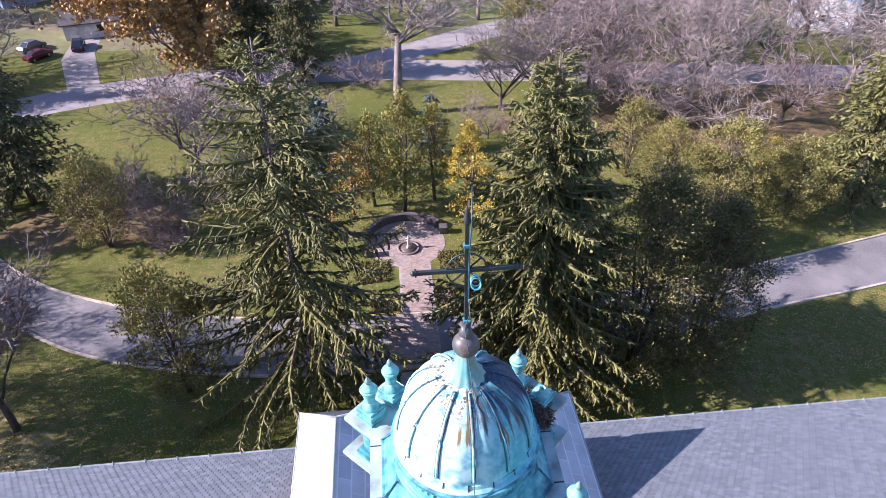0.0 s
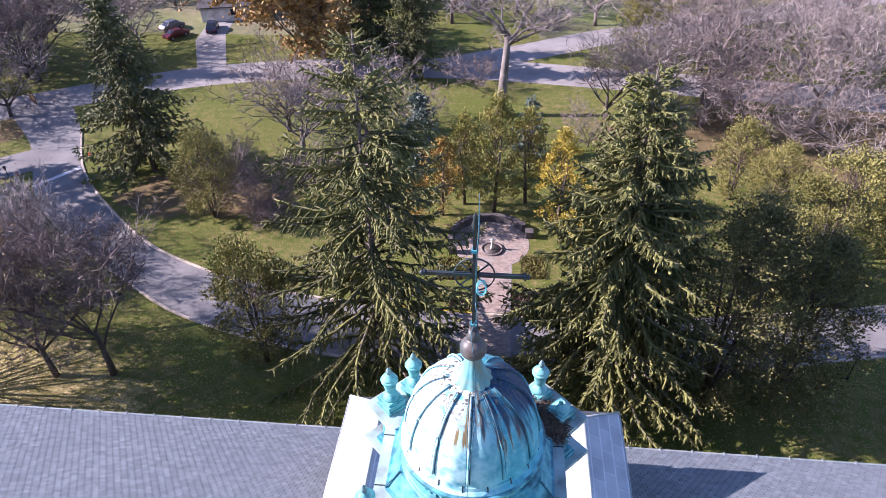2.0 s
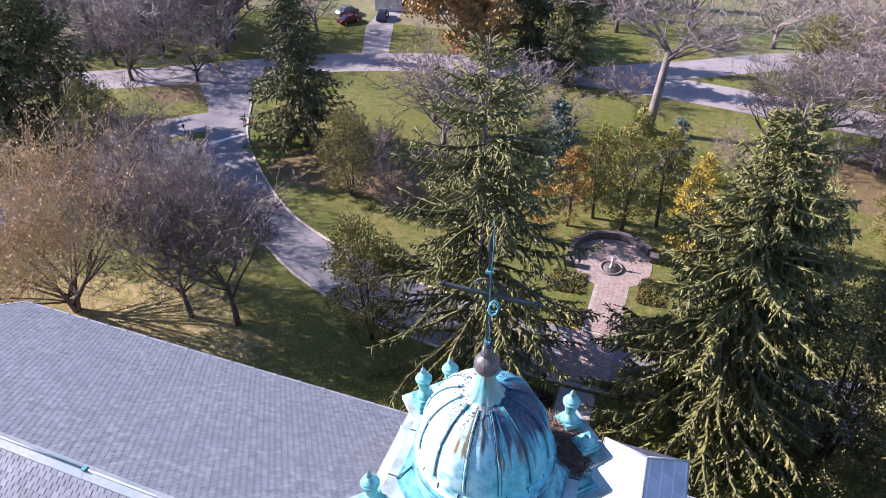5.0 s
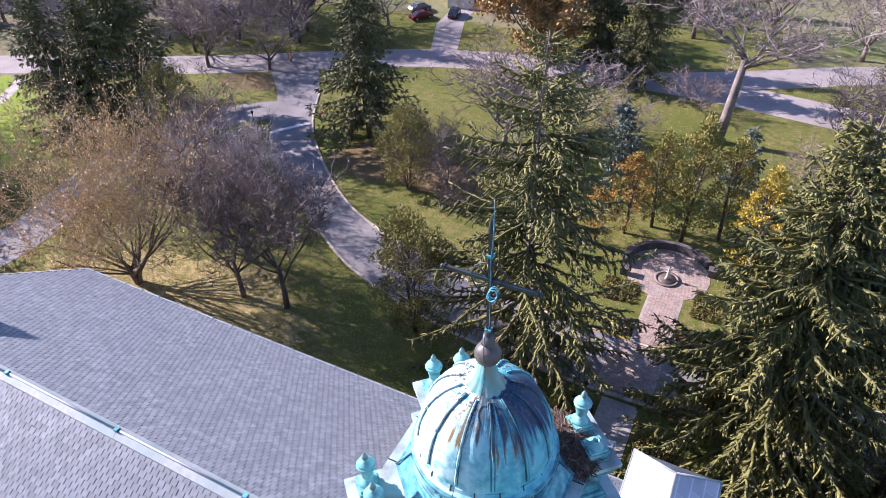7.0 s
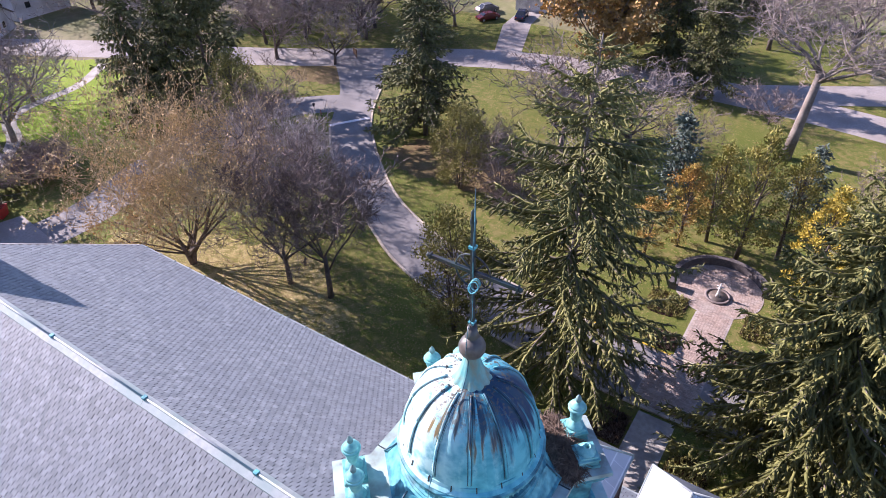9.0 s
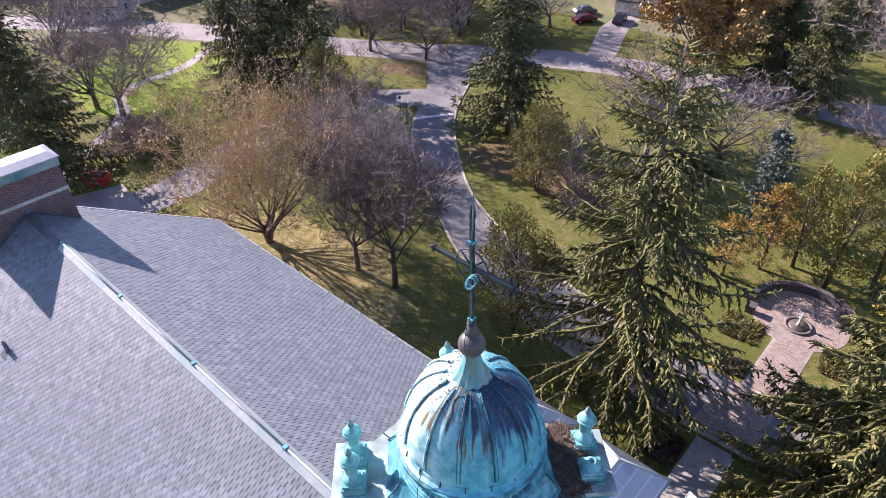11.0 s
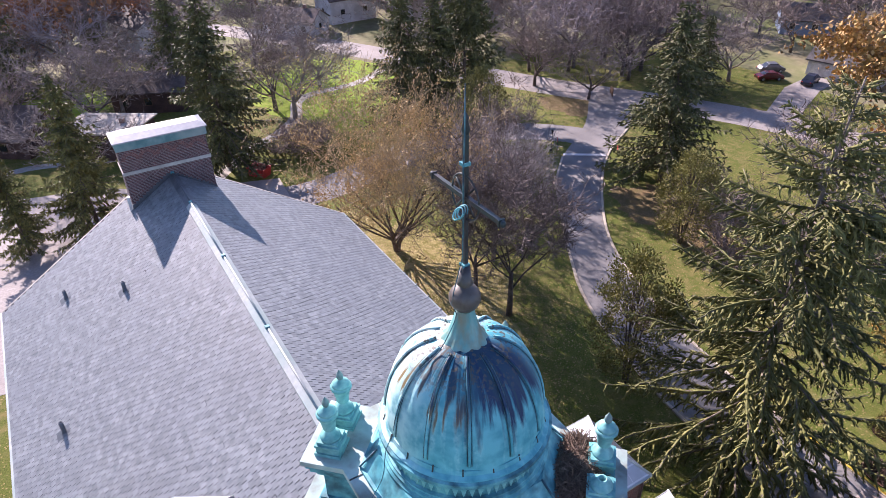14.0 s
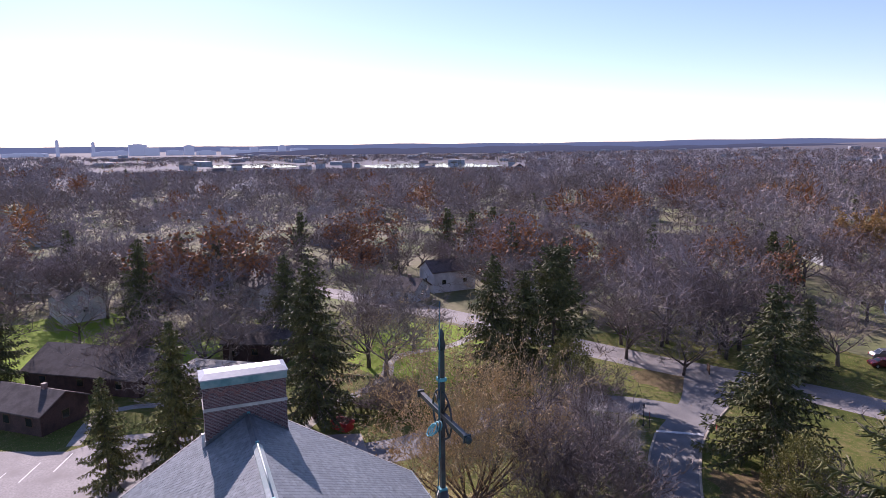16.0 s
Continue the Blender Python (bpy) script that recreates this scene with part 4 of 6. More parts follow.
# seams on the slab
for k in range(4):
    m = pose(0, 0, 0, 0, 0, 90 * k)
    for y in (-0.62, 0.62):
        part("slab_seam", Geo().box(1.70, 1.965, y - 0.012, y + 0.012, TOP, TOP + 0.012, m), "dull", cup)
part("skirt", Geo().lathe([(1.86, TOP), (1.86, TOP + 0.09), (1.80, TOP + 0.10), (1.54, 28.34)], 8, turn=math.pi / 8, smooth=False), "verdigris", cup, "eight sided copper skirt")
for k in range(8):
    a = math.pi / 8 + k * math.pi / 4
    part("skirt_seam", Geo().tube([(1.86 * math.cos(a), 1.86 * math.sin(a), TOP + 0.10), (1.53 * math.cos(a), 1.53 * math.sin(a), 28.36)], 0.02, 5), "rib", cup)
part("drum", Geo().lathe([(1.46, 28.30), (1.46, 28.37), (1.42, 28.40), (1.42, 28.45), (1.385, 28.47), (1.385, 28.50), (1.32, 28.52), (1.32, 28.73), (1.375, 28.75), (1.375, 28.79), (1.42, 28.82), (1.42, 28.86), (1.475, 28.89), (1.475, 28.96), (1.395, 29.00)], 72, smooth=False), "verdigris", cup, "moulded green copper drum")
tooth = Geo().add([(0, -0.05, 0.20), (0, 0.05, 0.20), (0, 0.0, 0.01), (-0.06, -0.05, 0.20), (-0.06, 0.05, 0.20), (-0.06, 0, 0.01)], [(2, 1, 0), (3, 4, 5), (0, 1, 4, 3), (0, 3, 5, 2), (1, 2, 5, 4)]).mesh("pendant", "verdigris_pale")
for k in range(64):
    a = 2 * math.pi * k / 64
    ob = part("pendant", tooth, None, cup)
    ob.matrix_basis = pose(1.352 * math.cos(a), 1.352 * math.sin(a), 28.52, 0, 0, math.degrees(a))


def dome_r(z):
    """Profile of the dome: radius and height by the angle z above the springing."""
    return 1.335 * math.cos(z) ** 0.74, 29.01 + 1.68 * math.sin(z)


g = Geo()
prof = [dome_r(a) for a in np.linspace(0, 1.47, 24)]
vs, fs, SEG = [], [], 144
for r, z in prof:
    for k in range(SEG):
        a = 2 * math.pi * k / SEG
        ph = (a * 12 / (2 * math.pi)) % 1.0
        rr = r - 0.018 * r * (1 - math.cos(2 * math.pi * ph)) * -0.5 - 0.012
        vs.append((rr * math.cos(a), rr * math.sin(a), z + 0.01 * math.sin(5 * a + z * 9) * math.sin(3 * z)))
fs = [(j * SEG + k, j * SEG + (k + 1) % SEG, (j + 1) * SEG + (k + 1) % SEG, (j + 1) * SEG + k) for j in range(len(prof) - 1) for k in range(SEG)]
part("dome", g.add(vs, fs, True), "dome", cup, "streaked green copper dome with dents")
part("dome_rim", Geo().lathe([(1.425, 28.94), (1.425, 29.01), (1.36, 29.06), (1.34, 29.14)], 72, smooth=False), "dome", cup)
for k in range(12):
    a = 2 * math.pi * k / 12
    pts = [(r * math.cos(a), r * math.sin(a), z) for r, z in (dome_r(t) for t in np.linspace(0.13, 1.34, 16))]
    g = Geo()
    for d, (rad, lift) in ((0, (0.026, 0.012)),):
        g.tube([(x * (1 + lift / 1.5), y * (1 + lift / 1.5), z + lift) for x, y, z in pts], [rad] * 15 + [rad * 0.7], 6)
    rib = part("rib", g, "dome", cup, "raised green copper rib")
    for s in (-1, 1):
        t = Vector((-math.sin(a), math.cos(a), 0)) * 0.036 * s
        # dark strips hold the seam and the thin shadow beside the rib
        part("rib_edge", Geo().tube([(x + t.x, y + t.y, z + 0.004) for x, y, z in pts], 0.008, 4), "rib", rib, "dark seam and painted shadow line along the rib")
# dark round bosses and the small sheet seams round the rim
for k in range(18):
    a = 2 * math.pi * (k + 0.3) / 18
    part("rim_seam", Geo().box(-0.012, 0.016, -0.012, 0.012, 0, 0.15, pose(1.36 * math.cos(a), 1.375 * math.sin(a), 29.02, 0, -18, math.degrees(a))), "dull", cup)
# flared neck, ball, mast, cross
g = Geo()
NK = [(0.36, 30.58), (0.34, 30.66), (0.25, 30.80), (0.20, 30.95), (0.155, 31.12), (0.13, 31.22)]
vs = []
for j, (r, z) in enumerate(NK):
    for k in range(48):
        a = 2 * math.pi * k / 48
        w = 1 + (0.10 if j < 2 else 0.05) * abs(math.cos(6 * a))
        vs.append((r * w * math.cos(a), r * w * math.sin(a), z + (0.05 * abs(math.cos(6 * a)) if j == 0 else 0)))
g.add(vs, [(j * 48 + k, j * 48 + (k + 1) % 48, (j + 1) * 48 + (k + 1) % 48, (j + 1) * 48 + k) for j in range(5) for k in range(48)], True)
part("neck", g, "neck", cup, "flared pale green neck with scalloped foot")
part("ball", Geo().lathe([(0.10, 31.20)] + [(0.245 * math.sin(t), 31.43 - 0.235 * math.cos(t)) for t in np.linspace(0.5, 2.75, 14)] + [(0.085, 31.66), (0.13, 31.70), (0.10, 31.76), (0.07, 32.02), (0.065, 31.95)], 32), "ball", cup, "dull brown copper ball")
part("mast", Geo().box(-0.032, 0.032, -0.03, 0.03, 31.85, 34.05), "dull", cup, "dark square metal mast")
part("mast_tip", Geo().lathe([(0.045, 34.03), (0.06, 34.1), (0.035, 34.2), (0.042, 34.26), (0.0, 34.34)], 12), "dull", cup)
for z in (32.0, 33.6):
    part("clamp", Geo().box(-0.055, 0.055, -0.065, 0.05, z, z + 0.045), "verdigris", cup)
part("lightning_rod", Geo().tube([(0.03, -0.05, 32.5), (0.035, -0.055, 33.6), (0.06, -0.055, 34.0), (0.06, -0.05, 34.72)], [0.014, 0.014, 0.012, 0.006], 6), "rib", cup, "pale green copper lightning rod")
cable = [(0.03, -0.06, 32.55), (0.05, -0.08, 32.2), (-0.03, -0.09, 31.9), (0.02, -0.24, 31.45), (0.03, -0.17, 31.2), (0.06, -0.30, 30.95), (0.08, -0.52, 30.66)] + [(0.10 - 0.1 * t, -dome_r(1.1 - 0.98 * t)[0] - 0.03, dome_r(1.1 - 0.98 * t)[1] + 0.03) for t in np.linspace(0, 1, 10)] + [(0.0, -1.50, 29.0), (0.02, -1.62, 28.4), (0.05, -1.95, 27.95)]
part("cable", Geo().tube(smooth_line(cable, 0.15), 0.008, 5), "rib", cup, "loose grounding cable over the dome")
cz = 33.12
g = Geo().box(-0.82, -0.032, -0.03, 0.03, cz - 0.032, cz + 0.032).box(0.032, 0.82, -0.03, 0.03, cz - 0.032, cz + 0.032)
part("cross_arm", g, "dull", cup, "dark metal cross arms")
for s in (-1, 1):
    g = Geo().box(s * 0.82 - 0.015, s * 0.82 + 0.015, -0.05, 0.05, cz - 0.05, cz + 0.05)
    g.lathe([(0.025, -0.045), (0.042, -0.015), (0.042, 0.015), (0.015, 0.045)], 10, s * 0.86, 0, cz)
    part("arm_end", g, "dull", cup)
part("ring", Geo().tube([(0.33 * math.cos(a), 0, cz + 0.33 * math.sin(a)) for a in np.linspace(0, 2 * math.pi, 33)], 0.015, 6), "dull", cup, "round halo of the cross")
part("wreath", Geo().tube([((0.125 + 0.08 * math.cos(a)), -0.11 + 0.05 * math.sin(a) - 0.006 * a, cz - 0.13 + 0.075 * math.sin(a) + 0.012 * math.sin(0.34 * a)) for a in np.linspace(0, 6 * math.pi, 61)], 0.010, 5), "verdigris", cup, "pale green coil of copper cable")
for k in range(4):
    th = math.pi / 4 + k * math.pi / 2
    part("ray", Geo().tube([(0.06 * math.cos(th), 0, cz + 0.06 * math.sin(th)), (0.32 * math.cos(th), 0, cz + 0.32 * math.sin(th))], 0.016, 5), "dull", cup)


def urn(r, t, a, whole=True):
    p = pose(0, 0, 0, 0, 0, math.degrees(a)) @ Vector((r, t, TOP))
    m = pose(p.x, p.y, p.z, 0, 0, math.degrees(a))
    u = thing("urn" if whole else "open_urn", "pale green copper urn finial on a stepped base" if whole else "stepped copper urn base with an open socket", "urn", "cupola urns" if whole else "")
    u.matrix_basis = m
    g = Geo()
    for w, z0, z1 in ((0.245, 0, 0.07), (0.215, 0.07, 0.20), (0.235, 0.20, 0.25), (0.195, 0.25, 0.31)):
        g.box(-w, w, -w, w, z0, z1)
    part("pedestal", g, "verdigris_pale", u)
    if whole:
        part("foot", Geo().lathe([(0.185, 0.31), (0.185, 0.35), (0.13, 0.40), (0.085, 0.46), (0.08, 0.50)], 24), "verdigris_pale", u)
        part("body", Geo().lathe([(0.08, 0.50), (0.115, 0.54), (0.135, 0.68), (0.16, 0.80), (0.16, 0.84), (0.195, 0.86), (0.20, 0.90), (0.17, 0.93)], 24), "verdigris_pale", u)
        part("lid", Geo().lathe([(0.17, 0.93), (0.16, 0.97), (0.11, 1.02), (0.06, 1.05), (0.05, 1.07)], 24), "verdigris_pale", u)
        part("tip", Geo().lathe([(0.045, 1.07), (0.068, 1.12), (0.06, 1.18), (0.02, 1.26), (0.0, 1.29)], 16), "tip", u, "grey green bud tip")
    else:
        part("socket", Geo().lathe([(0.19, 0.31), (0.19, 0.34), (0.14, 0.38), (0.09, 0.43), (0.085, 0.47), (0.06, 0.47), (0.06, 0.33)], 24), "verdigris_pale", u)
    return u


for k in range(4):
    for t in (-0.34, 0.34):
        urn(2.38, t, math.pi / 4 + k * math.pi / 2, not (k == 0 and t < 0))

# twig nest behind the empty base
rng = random.Random(3)
nest = thing("bird_nest", "untidy bird nest of dry brown sticks", "nest", at=(0, 0, TOP))
g = Geo()
for _ in range(2600):
    a, q = rng.uniform(0, 2 * math.pi), math.sqrt(rng.random())
    r, t = 1.97 + 0.46 * q * math.cos(a), 0.84 * q * math.sin(a) + 0.05
    c, s = Q2, Q2
    h = 0.30 * (1 - q ** 3) * rng.random() + 0.01
    o = Vector((r * c - t * s, r * s + t * c, h))
    d = Vector((rng.gauss(0, 1), rng.gauss(0, 1), rng.gauss(0, 0.18))).normalized() * rng.uniform(0.08, 0.24)
    w = Vector((-d.y, d.x, 0)).normalized() * rng.uniform(0.004, 0.008)
    up = Vector((0, 0, 0.008))
    g.add([o - d - w, o - d + w, o - d + up, o + d - w, o + d + w, o + d + up], [(0, 3, 5, 2), (1, 2, 5, 4), (0, 1, 4, 3)])
tagged(part("stick_heap", g, "stick", nest), kind="stuff")
part("bed", Geo().add([((2.02 + 0.33 * math.cos(a)) * Q2 - 0.74 * math.sin(a) * Q2, (2.02 + 0.33 * math.cos(a)) * Q2 + 0.74 * math.sin(a) * Q2, 0.02) for a in np.linspace(0, 2 * math.pi, 24, False)] + [(2.02 * Q2, 2.02 * Q2, 0.16)], [(k, (k + 1) % 24, 24) for k in range(24)], True), "mulch", nest)
# ---- trees ----
def quad_leaf(g, o, d, w, up=None):
    """A narrow leaf-shaped blade from o along d, w wide."""
    s = d.cross(up or Vector((0, 0, 1)))
    if s.length < 1e-5:
        s = Vector((1, 0, 0))
    s = s.normalized() * (w / 2)
    m = o + d * 0.45
    g.add([o, m + s, o + d, m - s], [(0, 1, 2, 3)])


def rand_dir(rng, zs=1.0):
    v = Vector((rng.gauss(0, 1), rng.gauss(0, 1), rng.gauss(0, 1) * zs))
    return v.normalized() if v.length > 1e-6 else Vector((0, 0, 1))


def spruce_meshes(seed, h, r, mat_needles="needle", whorl=0.5, per=6, step=0.30, bare=0.06, droop=0.28, leaf=(0.26, 0.10), blades=6, open_top=0.85):
    """Trunk and crown of a spruce: whorls of drooping limbs hung with needle sprays."""
    rng = random.Random(seed)
    tr, cr = Geo(), Geo()
    lean = [(rng.uniform(-0.1, 0.1), rng.uniform(-0.1, 0.1)) for _ in range(9)]
    tr.tube([(lean[i][0], lean[i][1], h * i / 8 - (0.1 if i == 0 else 0)) for i in range(9)], [max(0.03, 0.0145 * h * (1 - i / 8.2)) for i in range(9)], 9)
    z = h * bare + 0.6
    while z < h * 0.985:
        f = z / h
        ln = r * (1 - f) ** open_top + 0.25
        for k in range(per):
            if rng.random() < 0.10:
                continue
            a = rng.uniform(0, 2 * math.pi)
            L = ln * rng.uniform(0.62, 1.15)
            out = Vector((math.cos(a), math.sin(a), 0))
            z0 = z + rng.uniform(-0.25, 0.25)
            rise = 0.35 - 0.5 * (1 - f)
            pts, n = [], max(3, int(L / 0.7) + 1)
            side = Vector((-out.y, out.x, 0)) * rng.uniform(-0.12, 0.12) * L
            for i in range(n + 1):
                u = i / n
                pts.append(out * (L * u) + side * u * u + Vector((0, 0, z0 + L * (rise * u * 0.5 - droop * u * u * 1.5 + 0.22 * u ** 4))))
            tr.tube(pts, [max(0.012, 0.011 * L * (1 - 0.9 * i / n) + 0.008) for i in range(n + 1)], 3)
            # side sprays
            d = 0.12 * L
            while d < L:
                u = d / L * n
                i = min(int(u), n - 1)
                p = pts[i].lerp(pts[i + 1], u - i)
                tang = (pts[i + 1] - pts[i]).normalized()
                for s in (-1, 1):
                    sl = (0.25 + 0.85 * (1 - d / L)) * min(1.0, L / 3) * rng.uniform(0.5, 1.1) + 0.12
                    sd = (tang * 0.75 + Vector((-out.y, out.x, 0)) * s * 0.8 + Vector((0, 0, rng.uniform(-0.75, -0.1)))).normalized()
                    q = p.copy()
                    m = max(2, int(sl / 0.13))
                    for j in range(m):
                        sd = (sd + Vector((0, 0, -0.10))).normalized()
                        q2 = q + sd * (sl / m)
                        for b in range(max(1, blades // 2)):
                            quad_leaf(cr, q, (sd * 1.1 + rand_dir(rng) * 0.75) * leaf[0] * rng.uniform(0.6, 1.1), leaf[1], rand_dir(rng))
                        q = q2
                for b in range(blades // 2):
                    quad_leaf(cr, p, (tang + rand_dir(rng) * 0.8) * leaf[0] * rng.uniform(0.6, 1.1), leaf[1], rand_dir(rng))
                d += step * rng.uniform(0.8, 1.25)
        z += whorl * (0.65 + 0.5 * (1 - f)) * rng.uniform(0.85, 1.15)
    return tr.mesh("trunk", "bark"), cr.mesh("crown", mat_needles)


def rope_spruce(seed, h, r, whorl=0.95, per=5, hang=0.5, dense=0.42, thick=0.11, open_top=0.72, needles="needle"):
    """An old open spruce: long limbs and side shoots thickly coated with needles like ropes, dark gaps between."""
    rng = random.Random(seed)
    tr, cr = Geo(), Geo()
    lean = [(rng.uniform(-0.1, 0.1), rng.uniform(-0.1, 0.1)) for _ in range(9)]
    tr.tube([(lean[i][0], lean[i][1], h * i / 8 - (0.1 if i == 0 else 0)) for i in range(9)], [max(0.04, 0.0145 * h * (1 - i / 8.2)) for i in range(9)], 10)

    def rope(pts, w):
        n = len(pts) - 1
        pts = [pts[0]] + [q + rand_dir(rng) * w * 0.6 for q in pts[1:]]
        cr.tube(pts, [w * rng.uniform(0.7, 1.2) * (1 - 0.75 * (i / n) ** 2) for i in range(n + 1)], 3)
        for i in range(n):
            ax = pts[i + 1] - pts[i]
            for b in range(max(2, int(ax.length / 0.095))):
                o = pts[i].lerp(pts[i + 1], rng.random())
                e = ax.cross(rand_dir(rng))
                e = e.normalized() if e.length > 1e-6 else Vector((0, 0, 1))
                d = (ax.normalized() * 0.8 + e * 0.75 + Vector((0, 0, -0.15))) * w * rng.uniform(1.3, 3.0)
                quad_leaf(cr, o + e * w * 0.4, d, w * 0.85, e)

    z = h * 0.07 + 0.6
    while z < h * 0.985:
        f = z / h
        ln = r * (1 - f) ** open_top + 0.35
        for k in range(per):
            if rng.random() < 0.08:
                continue
            a = rng.uniform(0, 2 * math.pi)
            L = ln * rng.uniform(0.55, 1.15)
            out = Vector((math.cos(a), math.sin(a), 0))
            z0 = z + rng.uniform(-0.35, 0.35)
            rise = 0.45 * f - 0.12
            bend = rng.uniform(-0.4, 0.4)
            n = max(3, int(L / 0.55))
            pts = []
            for i in range(n + 1):
                u = i / n
                wob = Vector((-out.y, out.x, 0)) * (bend * u * u * L + 0.045 * L * math.sin(7 * u + 3 * a) * u)
                pts.append(out * (L * u) + wob + Vector((0, 0, z0 + L * (rise * u - 0.34 * (1 - f * 0.7) * u * u + 0.16 * u ** 4))))
            tr.tube(pts, [max(0.014, 0.010 * L * (1 - 0.9 * i / n) + 0.012) for i in range(n + 1)], 4)
            i0 = max(1, int(n * 0.12))
            tw = thick * (0.55 + 0.45 * min(1.0, L / 4))
            rope(pts[i0:], tw)
            d = 0.16 * L
            s = 1
            while d < L * 0.96:
                u = d / L * n
                i = min(int(u), n - 1)
                q = pts[i].lerp(pts[i + 1], u - i)
                tang = (pts[i + 1] - pts[i]).normalized()
                sl = (0.35 + 0.9 * math.sin(math.pi * (0.15 + 0.8 * d / L))) * min(1.0, L / 4.5) * rng.uniform(0.55, 1.15)
                sd = (tang * rng.uniform(0.5, 1.0) + Vector((-out.y, out.x, 0)) * s * rng.uniform(0.4, 0.9) + Vector((0, 0, -hang * rng.uniform(0.2, 1.1)))).normalized()
                m = max(2, int(sl / 0.32))
                side = [q]
                for j in range(m):
                    sd = (sd + Vector((0, 0, -0.22 * hang)) + rand_dir(rng) * 0.12).normalized()
                    side.append(side[-1] + sd * (sl / m))
                rope(side, tw * 0.85)
                s = -s
                d += dense * rng.uniform(0.7, 1.3)
        z += whorl * (0.6 + 0.55 * (1 - f)) * rng.uniform(0.85, 1.15)
    return tr.mesh("trunk", "bark_spruce"), cr.mesh("crown", needles)


def bare_meshes(seed, h, spread, trunk=0.3, limbs=6, mat_twig="twig", mat_bark="bark", twigs=6, leaves=0, leaf_mat=None, leaf=0.28, rad=0.02, up=0.35, depth=3, multi=1, keep=1.0, side=4, fine=0.015, fork=0.45):
    """Trunk, limbs and fine twigs of a broad-leaved tree, with a scatter of leaves if wanted."""
    rng = random.Random(seed)
    tr, tw, lf = Geo(), Geo(), Geo()

    def twig(p, d, L, w):
        q = p + d * L
        s = d.cross(rand_dir(rng)).normalized() * w
        tw.add([p + s, p - s, q], [(0, 1, 2)])
        return q

    def grow(p, d, L, r, level):
        n = 3 if level < 2 else 2
        pts, dirs = [p], [d]
        for i in range(n):
            d = (d + rand_dir(rng) * ((0.05 if level == 0 else 0.16) + 0.06 * level) + Vector((0, 0, 0.06 * up))).normalized()
            pts.append(pts[-1] + d * (L / n))
            dirs.append(d)
        rr = [r * (1 - 0.45 * i / n) for i in range(n + 1)]
        if level >= depth and depth > 2:
            sd = d.cross(rand_dir(rng)).normalized() * max(r, fine * 1.6)
            tw.add([pts[0] + sd, pts[0] - sd, pts[1] - sd * 0.7, pts[1] + sd * 0.7, pts[2]], [(0, 1, 2, 3), (3, 2, 4)])
        else:
            (tr if level < 2 else tw).tube(pts, rr, 7 if level == 0 else 5 if level == 1 else 3, smooth=level < 2)
        if level >= depth:
            for i in range(twigs):
                u = rng.uniform(0.15, 1.0) * n
                i0 = min(int(u), n - 1)
                q = pts[i0].lerp(pts[i0 + 1], u - i0)
                e = (dirs[i0 + 1] * 0.7 + rand_dir(rng) * 0.8 + Vector((0, 0, 0.12))).normalized()
                tl = L * rng.uniform(0.35, 0.85)
                end = twig(q, e, tl, fine * 1.3)
                for _ in range(2):
                    e2 = (e + rand_dir(rng) * 0.7).normalized()
                    b = q.lerp(end, rng.uniform(0.3, 0.9))
                    twig(b, e2, tl * rng.uniform(0.45, 0.8), fine)
                for _ in range(leaves):
                    if rng.random() < keep:
                        o = q.lerp(end, rng.random()) + rand_dir(rng) * 0.25
                        quad_leaf(lf, o, rand_dir(rng) * leaf * rng.uniform(0.6, 1.2), leaf * 0.7, rand_dir(rng))
            return
        kids = (limbs if level == 0 else 5 if level == 1 else side)
        for i in range(kids):
            u = (rng.uniform(fork, 1.0) if level == 0 else rng.uniform(0.25, 1.0)) * n
            if i == 0:
                u = n
            i0 = min(int(u), n - 1)
            q = pts[i0].lerp(pts[i0 + 1], u - i0)
            base = dirs[i0 + 1]
            a = rng.uniform(0, 2 * math.pi)
            s = Vector((math.cos(a), math.sin(a), 0))
            wide = 0.5 + 0.9 * spread / h
            e = (base * (0.75 if i else 1.3) + s * wide * rng.uniform(0.5, 1.2) + Vector((0, 0, up * 0.5))).normalized()
            share = (1 - trunk) * h * 0.52 if level == 0 else L * rng.uniform(0.55, 0.72)
            grow(q, e, share * rng.uniform(0.8, 1.15), rr[min(i0 + 1, n)] * rng.uniform(0.45, 0.68), level + 1)

    for k in range(multi):
        a = 2 * math.pi * k / multi
        lean = Vector((math.cos(a), math.sin(a), 0)) * (0.32 if multi > 1 else 0.04)
        grow(lean * 0.25 + Vector((0, 0, -0.1)), (Vector((0, 0, 1)) + lean).normalized(), h * trunk, rad * h / math.sqrt(multi), 0)
    # fit height
    top = max(v[2] for v in tw.v)
    k = h / top
    for gg in (tr, tw, lf):
        gg.v = [(x, y, z * k) for x, y, z in gg.v]
    return tr.mesh("trunk", mat_bark), tw.mesh("crown", mat_twig), (lf.mesh("foliage", leaf_mat) if lf.f else None)


